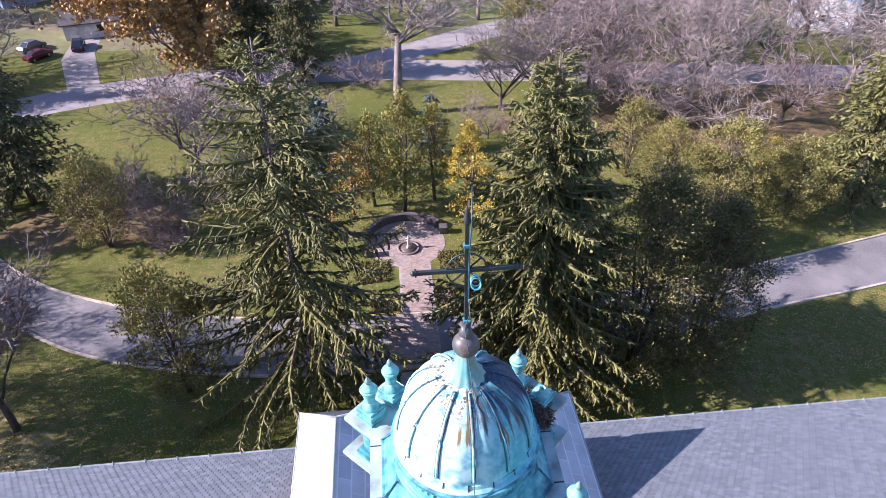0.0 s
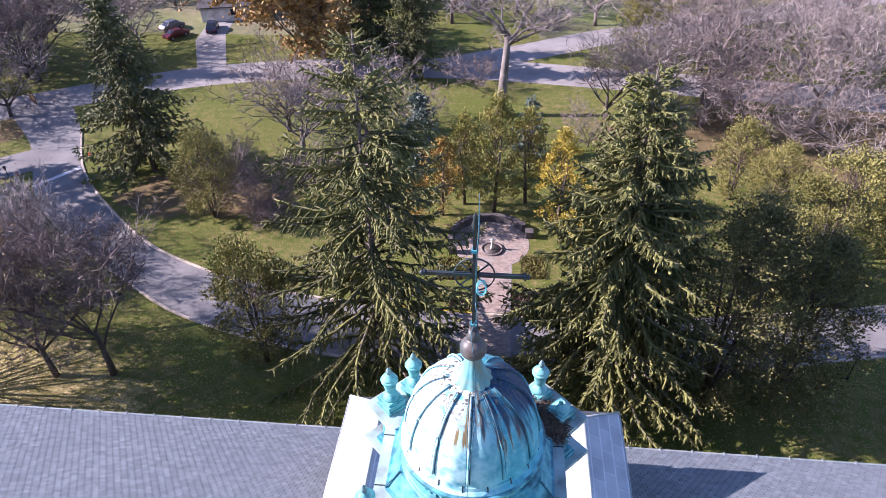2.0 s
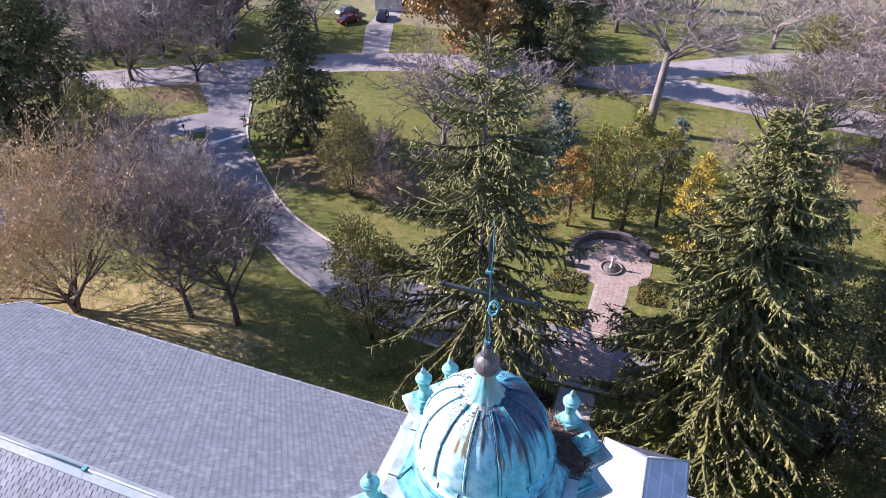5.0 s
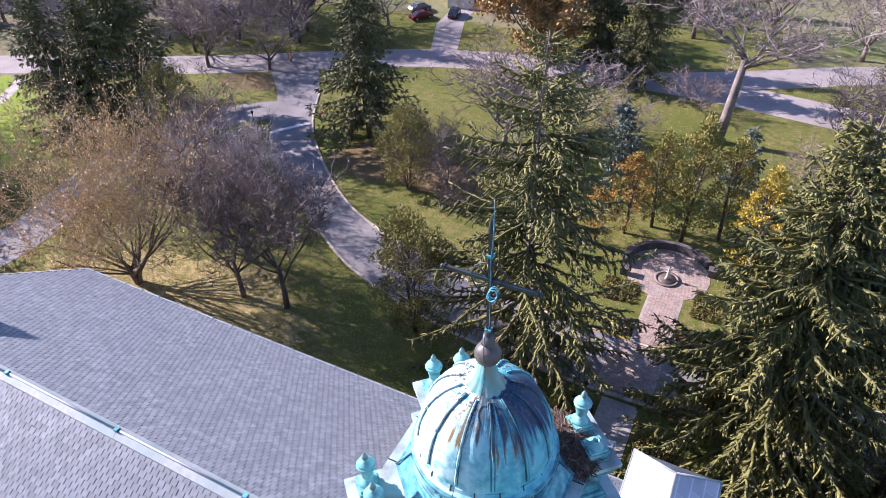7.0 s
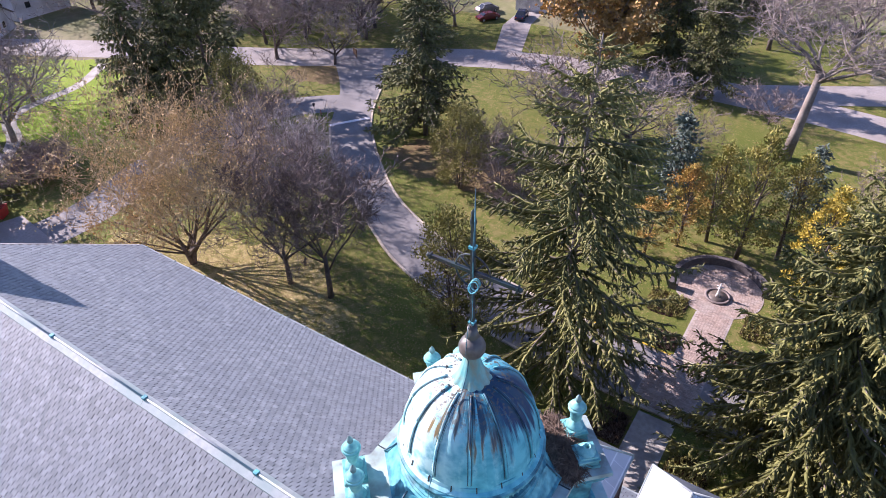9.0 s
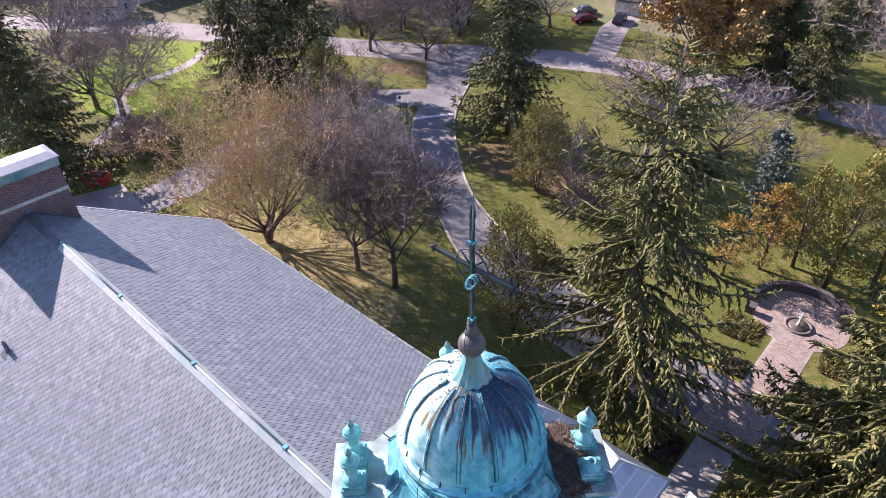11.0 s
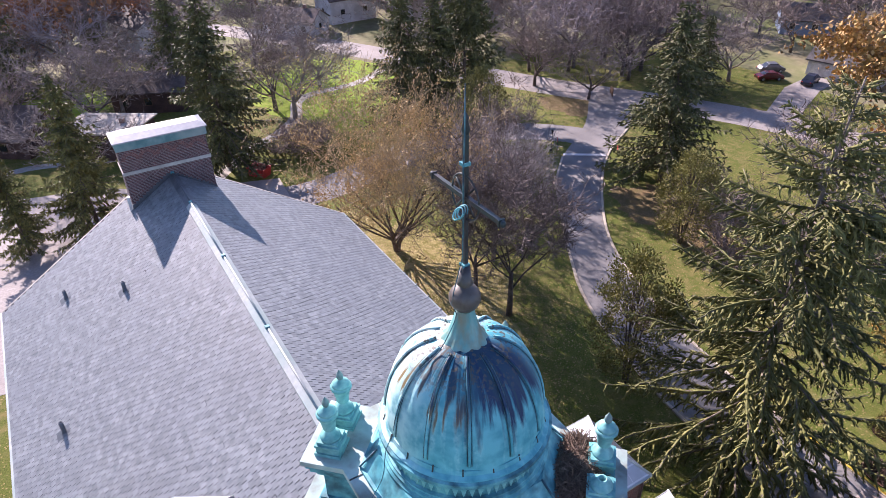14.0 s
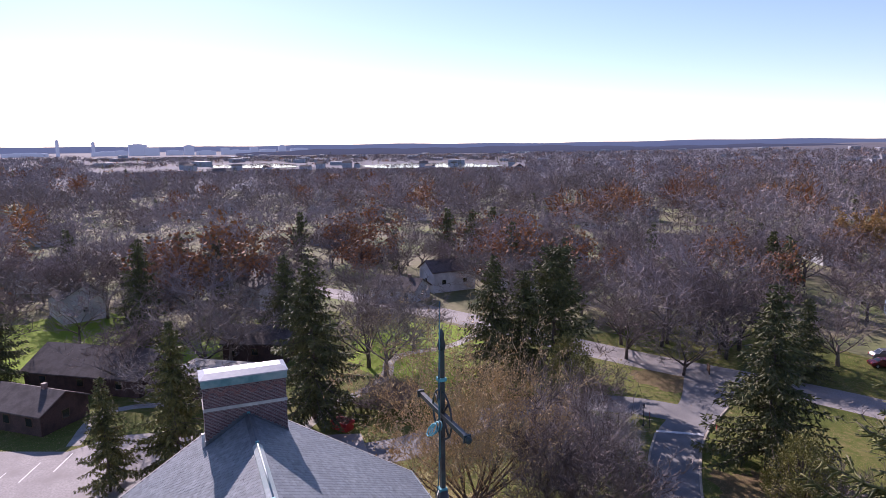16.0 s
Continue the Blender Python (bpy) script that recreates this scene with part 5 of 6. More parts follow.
def cedar_meshes(seed, h, r, mat="cedar", clumps=120, per=92, stems=4, low=0.10, leaf=0.22, shape=0.55):
    """A bushy evergreen: several stems and a crown of many tufts with gaps between."""
    rng = random.Random(seed)
    tr, cr = Geo(), Geo()
    for k in range(stems):
        a = 2 * math.pi * k / stems + rng.uniform(-0.4, 0.4)
        o = Vector((math.cos(a), math.sin(a), 0))
        tr.tube([o * 0.12 - Vector((0, 0, 0.1)), o * 0.3 * r * 0.5 + Vector((0, 0, h * 0.3)), o * 0.35 * r + Vector((0, 0, h * 0.72))], [0.02 * h / math.sqrt(stems), 0.014 * h / math.sqrt(stems), 0.03], 6)
    for k in range(clumps):
        u = low + (1 - low) * rng.random() ** 0.9
        wid = r * (math.sin(math.pi * min(1, (u - low) / (1 - low) * 0.86 + 0.14)) ** shape)
        a, q = rng.uniform(0, 2 * math.pi), rng.random() ** 0.45
        c = Vector((wid * q * math.cos(a), wid * q * math.sin(a), h * u * 0.93))
        cs = r * rng.uniform(0.16, 0.32)
        out = Vector((math.cos(a), math.sin(a), 0.9)).normalized()
        tr.tube([Vector((0.1 * c.x, 0.1 * c.y, c.z * 0.75)), c], [0.03, 0.012], 4)
        for _ in range(per):
            e = rand_dir(rng)
            p = c + e * cs * rng.random() ** 0.4 * (1.0 if e.z > -0.3 else 0.7)
            d = (e.cross(rand_dir(rng)).normalized() * 0.8 + e * 0.45 + out * 0.3 + Vector((0, 0, 0.35))).normalized()
            quad_leaf(cr, p, d * leaf * rng.uniform(0.6, 1.2), leaf * 0.5, e + rand_dir(rng) * 0.35)
    return tr.mesh("trunk", "bark"), cr.mesh("crown", mat)


def tree(name, label, meshes, x, y, turn=0.0, size=1.0, tall=1.0, group=""):
    t = thing(name, label, "tree", group)
    t.matrix_basis = pose(x, y, 0, 0, 0, turn) @ Matrix.Diagonal((size, size, size * tall, 1))
    for nm, me in zip(("trunk", "crown", "foliage"), meshes):
        if me is not None:
            part(nm, me, None, t)
    return t


# two tall spruces in front of the church
spr_l = rope_spruce(11, 27.5, 10.4, 0.84, 7, 0.70, 0.32, 0.13, 0.66)
tree("spruce_tree", "tall open spruce with long drooping limbs", spr_l, -8.5, 27.7)
spr_r = rope_spruce(12, 26.3, 9.4, 0.66, 9, 1.0, 0.27, 0.145, 0.72)
tree("spruce_tree", "tall dense spruce with drooping sunlit sprays", spr_r, 8.6, 26.3, 40)
SPR = [spruce_meshes(20 + k, 18.0, 6.6, "needle_dark", whorl=0.70, per=7, step=0.52, blades=4, leaf=(0.40, 0.165), droop=0.2) for k in range(2)]
SPRG = spruce_meshes(25, 20.0, 6.4, "needle", whorl=0.74, per=7, step=0.6, blades=4, leaf=(0.44, 0.19), droop=0.2)
SPRL = spruce_meshes(31, 17.0, 5.6, "needle_dark", whorl=1.3, per=6, step=1.25, blades=4, leaf=(0.75, 0.34), droop=0.18)
PINE = spruce_meshes(27, 20.0, 5.4, "needle_dark", whorl=1.1, per=5, step=0.5, blades=4, leaf=(0.5, 0.22), droop=-0.02, bare=0.25, open_top=0.35)
BLUE = spruce_meshes(28, 7.0, 2.3, "needle_blue", whorl=0.42, per=6, step=0.3, blades=4, leaf=(0.28, 0.13), droop=0.05)
for k, x, y, s, tl, tu in ((0, -41.6, 56.6, 1.32, 0.9, 0), (1, -76.2, 12.6, 1.32, 0.95, 60), (0, -76.2, 39.6, 1.12, 1.02, 130), (1, -74.0, 43.5, 1.05, 1.0, 200), (0, -13.7, 88.0, 1.0, 1.0, 70), (1, -21.7, 96.0, 1.1, 1.0, 15), (0, -123.3, -10.0, 1.05, 1.05, 220), (1, -104.8, -30.0, 1.0, 1.0, 20), (0, -60.1, 85.5, 0.8, 0.9, 160), (1, -108.0, 14.0, 1.0, 1.0, 250)):
    tree("spruce_tree", "dark green spruce standing on the lawn", SPR[k], x, y, tu, s, tl)
tree("spruce_tree", "tall light green spruce beside the drive", SPRG, 48.5, 48.0, 0, 1.12, 1.0)
tree("spruce_tree", "tall light green spruce beside the drive", SPRG, 60.0, 60.0, 90, 0.95, 1.0)
tree("pine_tree", "tall dark pine with a bare lower trunk", PINE, -71.8, 47.4, 0, 1.1)
tree("pine_tree", "tall dark pine with a bare lower trunk", PINE, -80.0, 53.0, 90, 1.02)
tree("spruce_tree", "light green spruce beside the car park", SPRG, -66.5, -4.6, 200, 0.88, 1.05)
tree("spruce_tree", "light green spruce beside the car park", SPRG, -66.0, -11.6, 80, 0.6, 1.1)
tree("blue_spruce", "small blue green spruce with dense whorls", BLUE, 3.6, 63.0, 0, 1.15)
tree("blue_spruce", "slender blue green spruce behind the great spruce", BLUE, -9.0, 57.0, 60, 1.35, 1.2)
CED = [cedar_meshes(40 + k, 10.0, 3.2) for k in range(3)]
for k, x, y, s, tl, tu in ((0, -18.3, 27.4, 1.05, 1.25, 0), (1, -30.4, 47.6, 1.05, 1.05, 50), (2, -62.0, 43.5, 1.2, 1.0, 90), (0, 24.0, 38.5, 0.95, 1.1, 150), (0, 31.5, 44.6, 1.2, 1.05, 150), (1, 39.4, 44.8, 1.15, 0.85, 200), (2, 25.5, 55.0, 1.0, 1.0, 0), (0, 20.2, 95.5, 1.05, 1.1, 30), (2, 27.0, 99.5, 1.05, 1.0, 130), (1, 14.5, 40.5, 1.0, 1.5, 240), (2, 28.0, 50.0, 0.9, 1.1, 100)):
    tree("cedar_tree", "bushy dull green evergreen with several stems", CED[k], x, y, tu, s, tl)
BIGCED = cedar_meshes(49, 19.0, 4.6, "cedar_deep", clumps=230, per=95, stems=5, low=0.06, leaf=0.25, shape=0.6)
tree("cedar_tree", "tall dark evergreen with several bare stems below", BIGCED, 16.6, 26.2, 20, 1.0, 1.0)
tree("cedar_tree", "tall dark evergreen with several bare stems below", BIGCED, 21.8, 26.8, 100, 0.95, 0.88)
GOLD = cedar_meshes(47, 7.0, 3.6, "cedar_gold", clumps=46, stems=3)
tree("cedar_tree", "rounded golden green evergreen", GOLD, 39.0, 49.5, 0, 1.0)
# bare trees
TAN = bare_meshes(60, 14.0, 15.0, 0.13, 6, "twig_tan", "bark", twigs=4, leaves=3, leaf_mat="leaf_tan", leaf=0.17, multi=4, depth=4, keep=0.9, side=3, fine=0.012, rad=0.034, up=0.42)
DARK = [bare_meshes(62 + k, 12.0, 8.0, 0.3, 6, "twig_dark", "bark", twigs=7, depth=4, fine=0.018) for k in range(2)]
GREY = [bare_meshes(66 + k, 13.0, 11.0, 0.25, 7, "twig_silver", "bark_pale", twigs=7, depth=4, fine=0.017) for k in range(2)]
MIDDLE = [bare_meshes(100 + k, 13.5, 11.0, 0.25, 7, ("twig_grey", "twig", "twig_grey")[k], ("bark_pale", "bark", "bark")[k], twigs=2, depth=4, fine=0.026, rad=0.024) for k in range(3)]
PALE = bare_meshes(75, 18.0, 15.0, 0.3, 7, "twig_grey", "bark_pale", twigs=3, depth=4, fine=0.026, rad=0.03)
SPRAWL = bare_meshes(76, 11.0, 20.0, 0.16, 6, "twig_grey", "bark_pale", twigs=3, depth=4, fine=0.022, rad=0.045, up=0.1)
OAK = bare_meshes(70, 26.0, 26.0, 0.44, 6, "twig_grey", "bark_oak", twigs=5, depth=4, rad=0.028, fine=0.028, fork=0.86, up=0.3)
SMALL = bare_meshes(72, 6.0, 6.0, 0.2, 7, "twig", "bark", twigs=7, depth=3)
BUSH = bare_meshes(73, 5.0, 6.0, 0.10, 6, "twig", "bark", twigs=6, depth=3, multi=4, rad=0.012)
tree("bare_tree", "spreading tree with tan twigs and a few leaves", TAN, -45.6, 21.6, 200, 1.16, 1.45)
tree("bare_tree", "leaning dark bare tree on the lawn", DARK[0], -30.4, 25.0, 0, 1.3, 1.2)
tree("bare_tree", "grey bare tree behind the church roof", GREY[0], -38.5, 29.0, 40, 0.98, 1.4)
tree("bare_tree", "grey bare tree beside the drive", GREY[1], -46.0, 33.5, 140, 0.9, 1.15)
tree("bare_tree", "dark bare tree behind the church roof", DARK[1], -35.0, 24.5, 200, 1.15, 1.15)
tree("bare_tree", "dark bare tree close beside the drive", DARK[0], -53.0, 38.0, 250, 1.05, 1.15)
tree("cedar_tree", "low dark evergreen beside the drive", CED[1], -50.0, 41.5, 10, 0.6, 0.8)
tree("oak_tree", "great bare oak with a thick grey trunk", OAK, -0.3, 74.4, 30, 1.0)
for x, y, s in ((-4.0, 83.0, 1.2), (-26.5, 49.6, 1.35), (11.0, 66.0, 1.1), (-22.0, 53.0, 1.2), (-31.5, 57.5, 1.1), (-17.5, 58.0, 1.15), (-11.5, 69.0, 1.2)):
    tree("bare_shrub_tree", "small bare tree with fine dark twigs", SMALL, x, y, 60 * s * x, s)
for x, y, s in ((-74.5, 22.5, 1.25), (-76.5, 25.0, 1.0), (-24.0, 47.5, 0.9)):
    tree("bush", "leafless bush with dense grey twigs", BUSH, x, y, 40 * x, s)
for k, (x, y, s) in enumerate(((-24.5, 62.0, 1.0), (27.7, 79.0, 1.1), (20.0, 76.0, 1.0), (45.5, 80.0, 1.2), (31.0, 69.0, 0.9), (39.0, 64.0, 0.85), (21.5, 84.0, 0.95), (14.0, 74.0, 0.85), (57.0, 85.0, 1.1), (64.0, 74.0, 1.1), (50.0, 66.0, 0.85), (30.0, 92.0, 1.1), (45.0, 92.0, 1.2), (70.0, 96.0, 1.2), (-68.8, 69.8, 0.75), (-87.7, 26.3, 1.2), (-78.9, 66.6, 0.9), (-86.0, 71.0, 0.9), (-98.3, 35.0, 1.0), (-72.0, 82.0, 0.95), (-97.0, 78.0, 1.0), (-62.0, 96.0, 1.0), (38.0, 108.0, 1.2), (60.0, 115.0, 1.3), (16.0, 112.0, 1.1), (-10.0, 112.0, 1.1), (-112.0, 68.0, 1.1), (80.0, 82.0, 1.2), (52.0, 100.0, 1.3), (25.0, 103.0, 1.2), (-32.0, 104.0, 1.0), (2.0, 118.0, 1.2), (-83.0, 79.0, 1.0), (-106.0, 76.0, 1.0), (-28.0, 68.0, 0.9), (-17.0, 66.0, 0.9), (70.0, 62.0, 1.1), (-92.8, 25.0, 1.1))):
    tree("bare_tree", "bare broad-leaved tree with fine grey twigs", MIDDLE[k % 3], x, y, 77 * k, s * 1.15, 1.0)
tree("bare_tree", "tall bare tree with pale sunlit limbs", PALE, 40.6, 73.8, 20, 1.0)
tree("bare_tree", "tall bare tree with pale sunlit limbs", PALE, 33.0, 86.0, 140, 0.95)
tree("bare_tree", "low sprawling bare tree with pale crooked limbs", SPRAWL, 26.4, 73.0, 0, 1.0)
tree("bare_tree", "low sprawling bare tree with pale crooked limbs", SPRAWL, 36.0, 66.0, 110, 0.75)
# trees that keep their leaves
ORANGE = bare_meshes(80, 15.0, 15.0, 0.11, 9, "twig", "bark", twigs=7, leaves=13, leaf_mat="leaf_orange", leaf=0.46, depth=3)
tree("oak_tree", "oak in full rusty orange autumn leaf", ORANGE, -34.0, 95.5, 0, 1.45, 0.95)
PEAR = [cedar_meshes(82 + k, 10.5, 2.3, ("leaf_green", "leaf_yellow", "leaf_mixed")[k], clumps=80, per=60, stems=1, low=0.08, leaf=0.24, shape=0.7) for k in range(3)]
for k, x, y, s, tl in ((0, -0.4, 50.6, 1.15, 1.2), (2, -5.8, 49.6, 1.0, 0.95), (1, 6.2, 47.8, 1.1, 1.05), (0, -3.4, 52.0, 1.05, 1.05), (0, 3.2, 52.5, 1.05, 1.1), (2, -8.2, 46.6, 0.9, 0.75), (1, 8.6, 44.2, 0.95, 0.8)):
    tree("pear_tree", ("columnar green tree turning yellow", "columnar tree in bright yellow leaf", "columnar tree in mixed green and orange leaf")[k], PEAR[k], x, y, 50 * x, s, tl)

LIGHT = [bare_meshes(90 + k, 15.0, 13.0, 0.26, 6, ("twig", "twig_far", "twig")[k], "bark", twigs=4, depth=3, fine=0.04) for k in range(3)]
RUST = bare_meshes(94, 15.0, 13.0, 0.24, 6, "twig", "bark", twigs=6, leaves=2, leaf_mat="leaf_rust", leaf=0.7, depth=3, keep=0.8, fine=0.03)
# ---- woods and town beyond ----
rng = random.Random(9)
g = Geo()


def far_tree(x, y, h, r, mi, n, w):
    g.add([(x - 0.25, y, ground_z(x, y)), (x + 0.25, y, ground_z(x, y)), (x, y, ground_z(x, y) + h * 0.6)], [(0, 1, 2)], mi=0)
    z = ground_z(x, y)
    for _ in range(n):
        d = rand_dir(rng)
        c = Vector((x, y, z + h * 0.62)) + Vector((d.x * r, d.y * r, d.z * h * 0.36)) * rng.random() ** 0.5
        e = (Vector((d.x, d.y, d.z * 0.6 + 0.4)) + rand_dir(rng) * 0.8).normalized() * (r * rng.uniform(0.16, 0.36))
        s = e.cross(rand_dir(rng)).normalized() * w * 1.5
        g.add([c - e * 0.5 + s, c - e * 0.5 - s, c + e], [(0, 1, 2)], mi=mi)


def far_conifer(x, y, h, r):
    z = ground_z(x, y)
    for _ in range(60):
        f = rng.random()
        a = rng.uniform(0, 2 * math.pi)
        q = r * (1 - f) * rng.uniform(0.2, 1)
        c = Vector((x + q * math.cos(a), y + q * math.sin(a), z + h * (0.08 + 0.92 * f)))
        e = Vector((math.cos(a), math.sin(a), -0.5)) * r * 0.35
        s = Vector((-math.sin(a), math.cos(a), 0)) * r * 0.16
        g.add([c + s, c - s, c + e], [(0, 1, 2)], mi=4)


def street_clear(x, y):
    return all((x - p.x) ** 2 + (y - p.y) ** 2 > 64 for p in STREET_PTS)


for x, y, h in ((-139.8, 0.2, 24.6), (-130.3, 72.3, 21.0), (-117.0, 168.6, 15.0), (-234.2, 236.5, 21.0), (-198.4, 155.6, 21.0), (-183.3, 48.0, 22.0), (-200.4, -47.4, 15.0), (-165.0, 92.0, 18.0)):
    tree("oak_tree", "tall oak in rusty brown leaf", RUST, x, y, 33 * x, h / 15.0)
tree("oak_tree", "oak in full rusty orange autumn leaf", ORANGE, -118.3, 186.0, 70, 1.25)
for x, y, h, m in ((-76.9, 87.0, 19.0, 1), (-104.8, 4.0, 17.0, 0), (-97.0, -11.0, 15.0, 1), (-83.0, -5.0, 12.0, 2), (-100.5, 0.0, 16.0, 2), (-103.0, -38.0, 16.0, 0), (-125.0, -38.0, 17.0, 1), (-118.0, 30.0, 18.0, 1), (-112.0, 60.0, 17.0, 2), (-97.0, 92.0, 18.0, 0)):
    tree("bare_tree", "tall leafless tree with a broad fine crown", MIDDLE[m], x, y, 41 * x, h / 13.5)
WATER = ((-1190, 130, 130, 110), (-1010, 130, 390, 150), (-1430, 110, -110, 60))
STREET_PTS = smooth_line(STREET, 6.0)
for k in range(270):
    rad, th = math.sqrt(rng.uniform(98 ** 2, 210 ** 2)), radians(rng.uniform(92, 202))
    x, y = rad * math.cos(th), rad * math.sin(th)
    if not street_clear(x, y) or ((x + 151) / 17) ** 2 + ((y - 132) / 13) ** 2 < 1 or (-100 < x < -60 and -45 < y < 10) or (-92 < x < -60 and y < 66) or (-120 < x < -80 and 22 < y < 62) or (x > -70 and y < 120) or any((x - a) ** 2 + (y - b) ** 2 < 130 for a, b in ((-100, -10), (-110, -20), (-104, -15), (-91, -23), (-90, 0), (-106, 9))):
        continue
    q = rng.random()
    if q < 0.09:
        tree("spruce_tree", "dark spruce among the town gardens", SPRL, x, y, 50 * k, rng.uniform(0.7, 1.1))
    elif q < 0.19:
        tree("oak_tree", "town oak in rusty brown leaf", RUST, x, y, 50 * k, rng.uniform(0.8, 1.25))
    else:
        tree("bare_tree", "leafless town tree with fine brown twigs", LIGHT[k % 3], x, y, 50 * k, rng.uniform(0.85, 1.45))
for ring0, ring1, count, n in ((210, 480, 1150, 150), (480, 850, 2300, 50), (850, 1900, 5200, 19)):
    for _ in range(count):
        rad = math.sqrt(rng.uniform(ring0 ** 2, ring1 ** 2))
        th = radians(rng.uniform(100, 202))
        x, y = rad * math.cos(th), rad * math.sin(th)
        if not street_clear(x, y) or (-112 < x < -60 and -40 < y < 62) or (x > -70 and y < 126):
            continue
        k = rng.random()
        if k < 0.06:
            far_conifer(x, y, rng.uniform(10, 18), rng.uniform(2.5, 4))
        else:
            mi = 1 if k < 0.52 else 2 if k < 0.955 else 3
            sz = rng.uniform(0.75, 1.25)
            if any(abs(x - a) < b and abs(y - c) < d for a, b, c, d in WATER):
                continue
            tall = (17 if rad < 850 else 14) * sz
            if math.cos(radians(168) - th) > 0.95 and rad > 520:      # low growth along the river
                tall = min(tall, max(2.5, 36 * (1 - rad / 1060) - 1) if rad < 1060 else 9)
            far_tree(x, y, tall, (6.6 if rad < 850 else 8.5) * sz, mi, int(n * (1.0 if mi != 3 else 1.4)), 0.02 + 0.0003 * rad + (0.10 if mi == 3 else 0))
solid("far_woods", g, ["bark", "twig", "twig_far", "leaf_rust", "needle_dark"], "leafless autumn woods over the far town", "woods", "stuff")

# ---- plaza, walks ----
PC = (-0.4, 44.9)
plaza = thing("brick_plaza", "round plaza and walk of pinkish paving bricks", "plaza", kind="structure")
part("base", Geo().prism([(PC[0] + 3.9 * math.cos(a), PC[1] + 3.9 * math.sin(a)) for a in np.linspace(0, 2 * math.pi, 40, False)], -0.05, 0.03), "mortar", plaza)
part("base", Geo().box(-1.35, 1.75, 34.62, 41.6, -0.05, 0.028), "mortar", plaza)
part("base", Geo().box(-2.6, 1.75, 28.15, 34.35, 0.0, 0.038), "mortar", plaza)
rng = random.Random(21)
paver = Geo().add([(0, 0, 0), (0.29, 0, 0), (0.29, 0.14, 0), (0, 0.14, 0), (0.01, 0.01, 0.02), (0.28, 0.01, 0.02), (0.28, 0.13, 0.02), (0.01, 0.13, 0.02)], [(4, 5, 6, 7), (0, 1, 5, 4), (1, 2, 6, 5), (2, 3, 7, 6), (3, 0, 4, 7)])
pm = paver.mesh("paving_brick", "paving")
rest, near = Geo(), 0
for j in range(140):
    y = 28.2 + 0.15 * j
    for i in range(40):
        x = -4.5 + 0.30 * i + (0.15 if j % 2 else 0)
        inside = (x - PC[0] + 0.15) ** 2 + (y - PC[1] + 0.07) ** 2 < 3.75 ** 2 or (-1.33 < x < 1.45 and 34.64 < y < 41.5)
        cross = -2.6 < x < 1.45 and 28.2 < y < 34.2
        if not (inside or cross):
            continue
        z = 0.036 if cross and not inside else 0.028
        if near < 280 and 34.6 < y < 38.5:
            part("paving_brick", pm, None, plaza).location = (x, y, z)
            near += 1
        else:
            rest.add([(a + x, b + y, c + z) for a, b, c in paver.v], paver.f)
tagged(part("paving_rest", rest, "paving", plaza, "rows of pinkish paving bricks"), kind="stuff")
g = Geo()
arc = [radians(a) for a in range(35, 196, 7)]
ring = [(PC[0] + r * math.cos(a), PC[1] + r * math.sin(a)) for r, seq in ((4.35, arc), (3.85, arc[::-1])) for a in seq]
n = len(arc)
vs = [(x, y, z) for z in (0.0, 0.85) for x, y in ring]
fs = [(i, i + 1, 2 * n + i + 1, 2 * n + i) for i in range(2 * n - 1)] + [(2 * n - 1, 0, 2 * n, 4 * n - 1)]
fs += [(2 * n + i, 2 * n + i + 1, 4 * n - 2 - i, 4 * n - 1 - i) for i in range(n - 1)]
solid("low_wall", g.add(vs, fs), "dark_stone", "low curved dark stone wall behind the plaza", "wall")
for a in (20, 205):
    p = (PC[0] + 4.1 * math.cos(radians(a)), PC[1] + 4.1 * math.sin(radians(a)))
    b = thing("stone_pier", "short stone pier at the end of the wall", "pier", "plaza piers", at=(p[0], p[1], 0))
    part("shaft", Geo().box(-0.35, 0.35, -0.35, 0.35, 0, 0.75), "dark_stone", b)
    part("cap", Geo().box(-0.42, 0.42, -0.42, 0.42, 0.75, 0.85), "dark_stone", b)
ft = thing("fountain", "small round fountain with a white centre piece", "fountain", at=(-0.25, 43.9, 0.03))
part("basin", Geo().lathe([(1.15, 0), (1.15, 0.16), (0.92, 0.16), (0.92, 0.05), (0.0, 0.05)], 32), "basin", ft)
part("water", Geo().lathe([(0.915, 0.06), (0.915, 0.09), (0.0, 0.09)], 32), "basin_water", ft)
part("centre_piece", Geo().lathe([(0.22, 0.1), (0.14, 0.5), (0.10, 0.9), (0.20, 1.0), (0.08, 1.1), (0.05, 1.5), (0.0, 1.6)], 16).box(-0.32, 0.32, -0.05, 0.05, 1.15, 1.25), "white", ft)


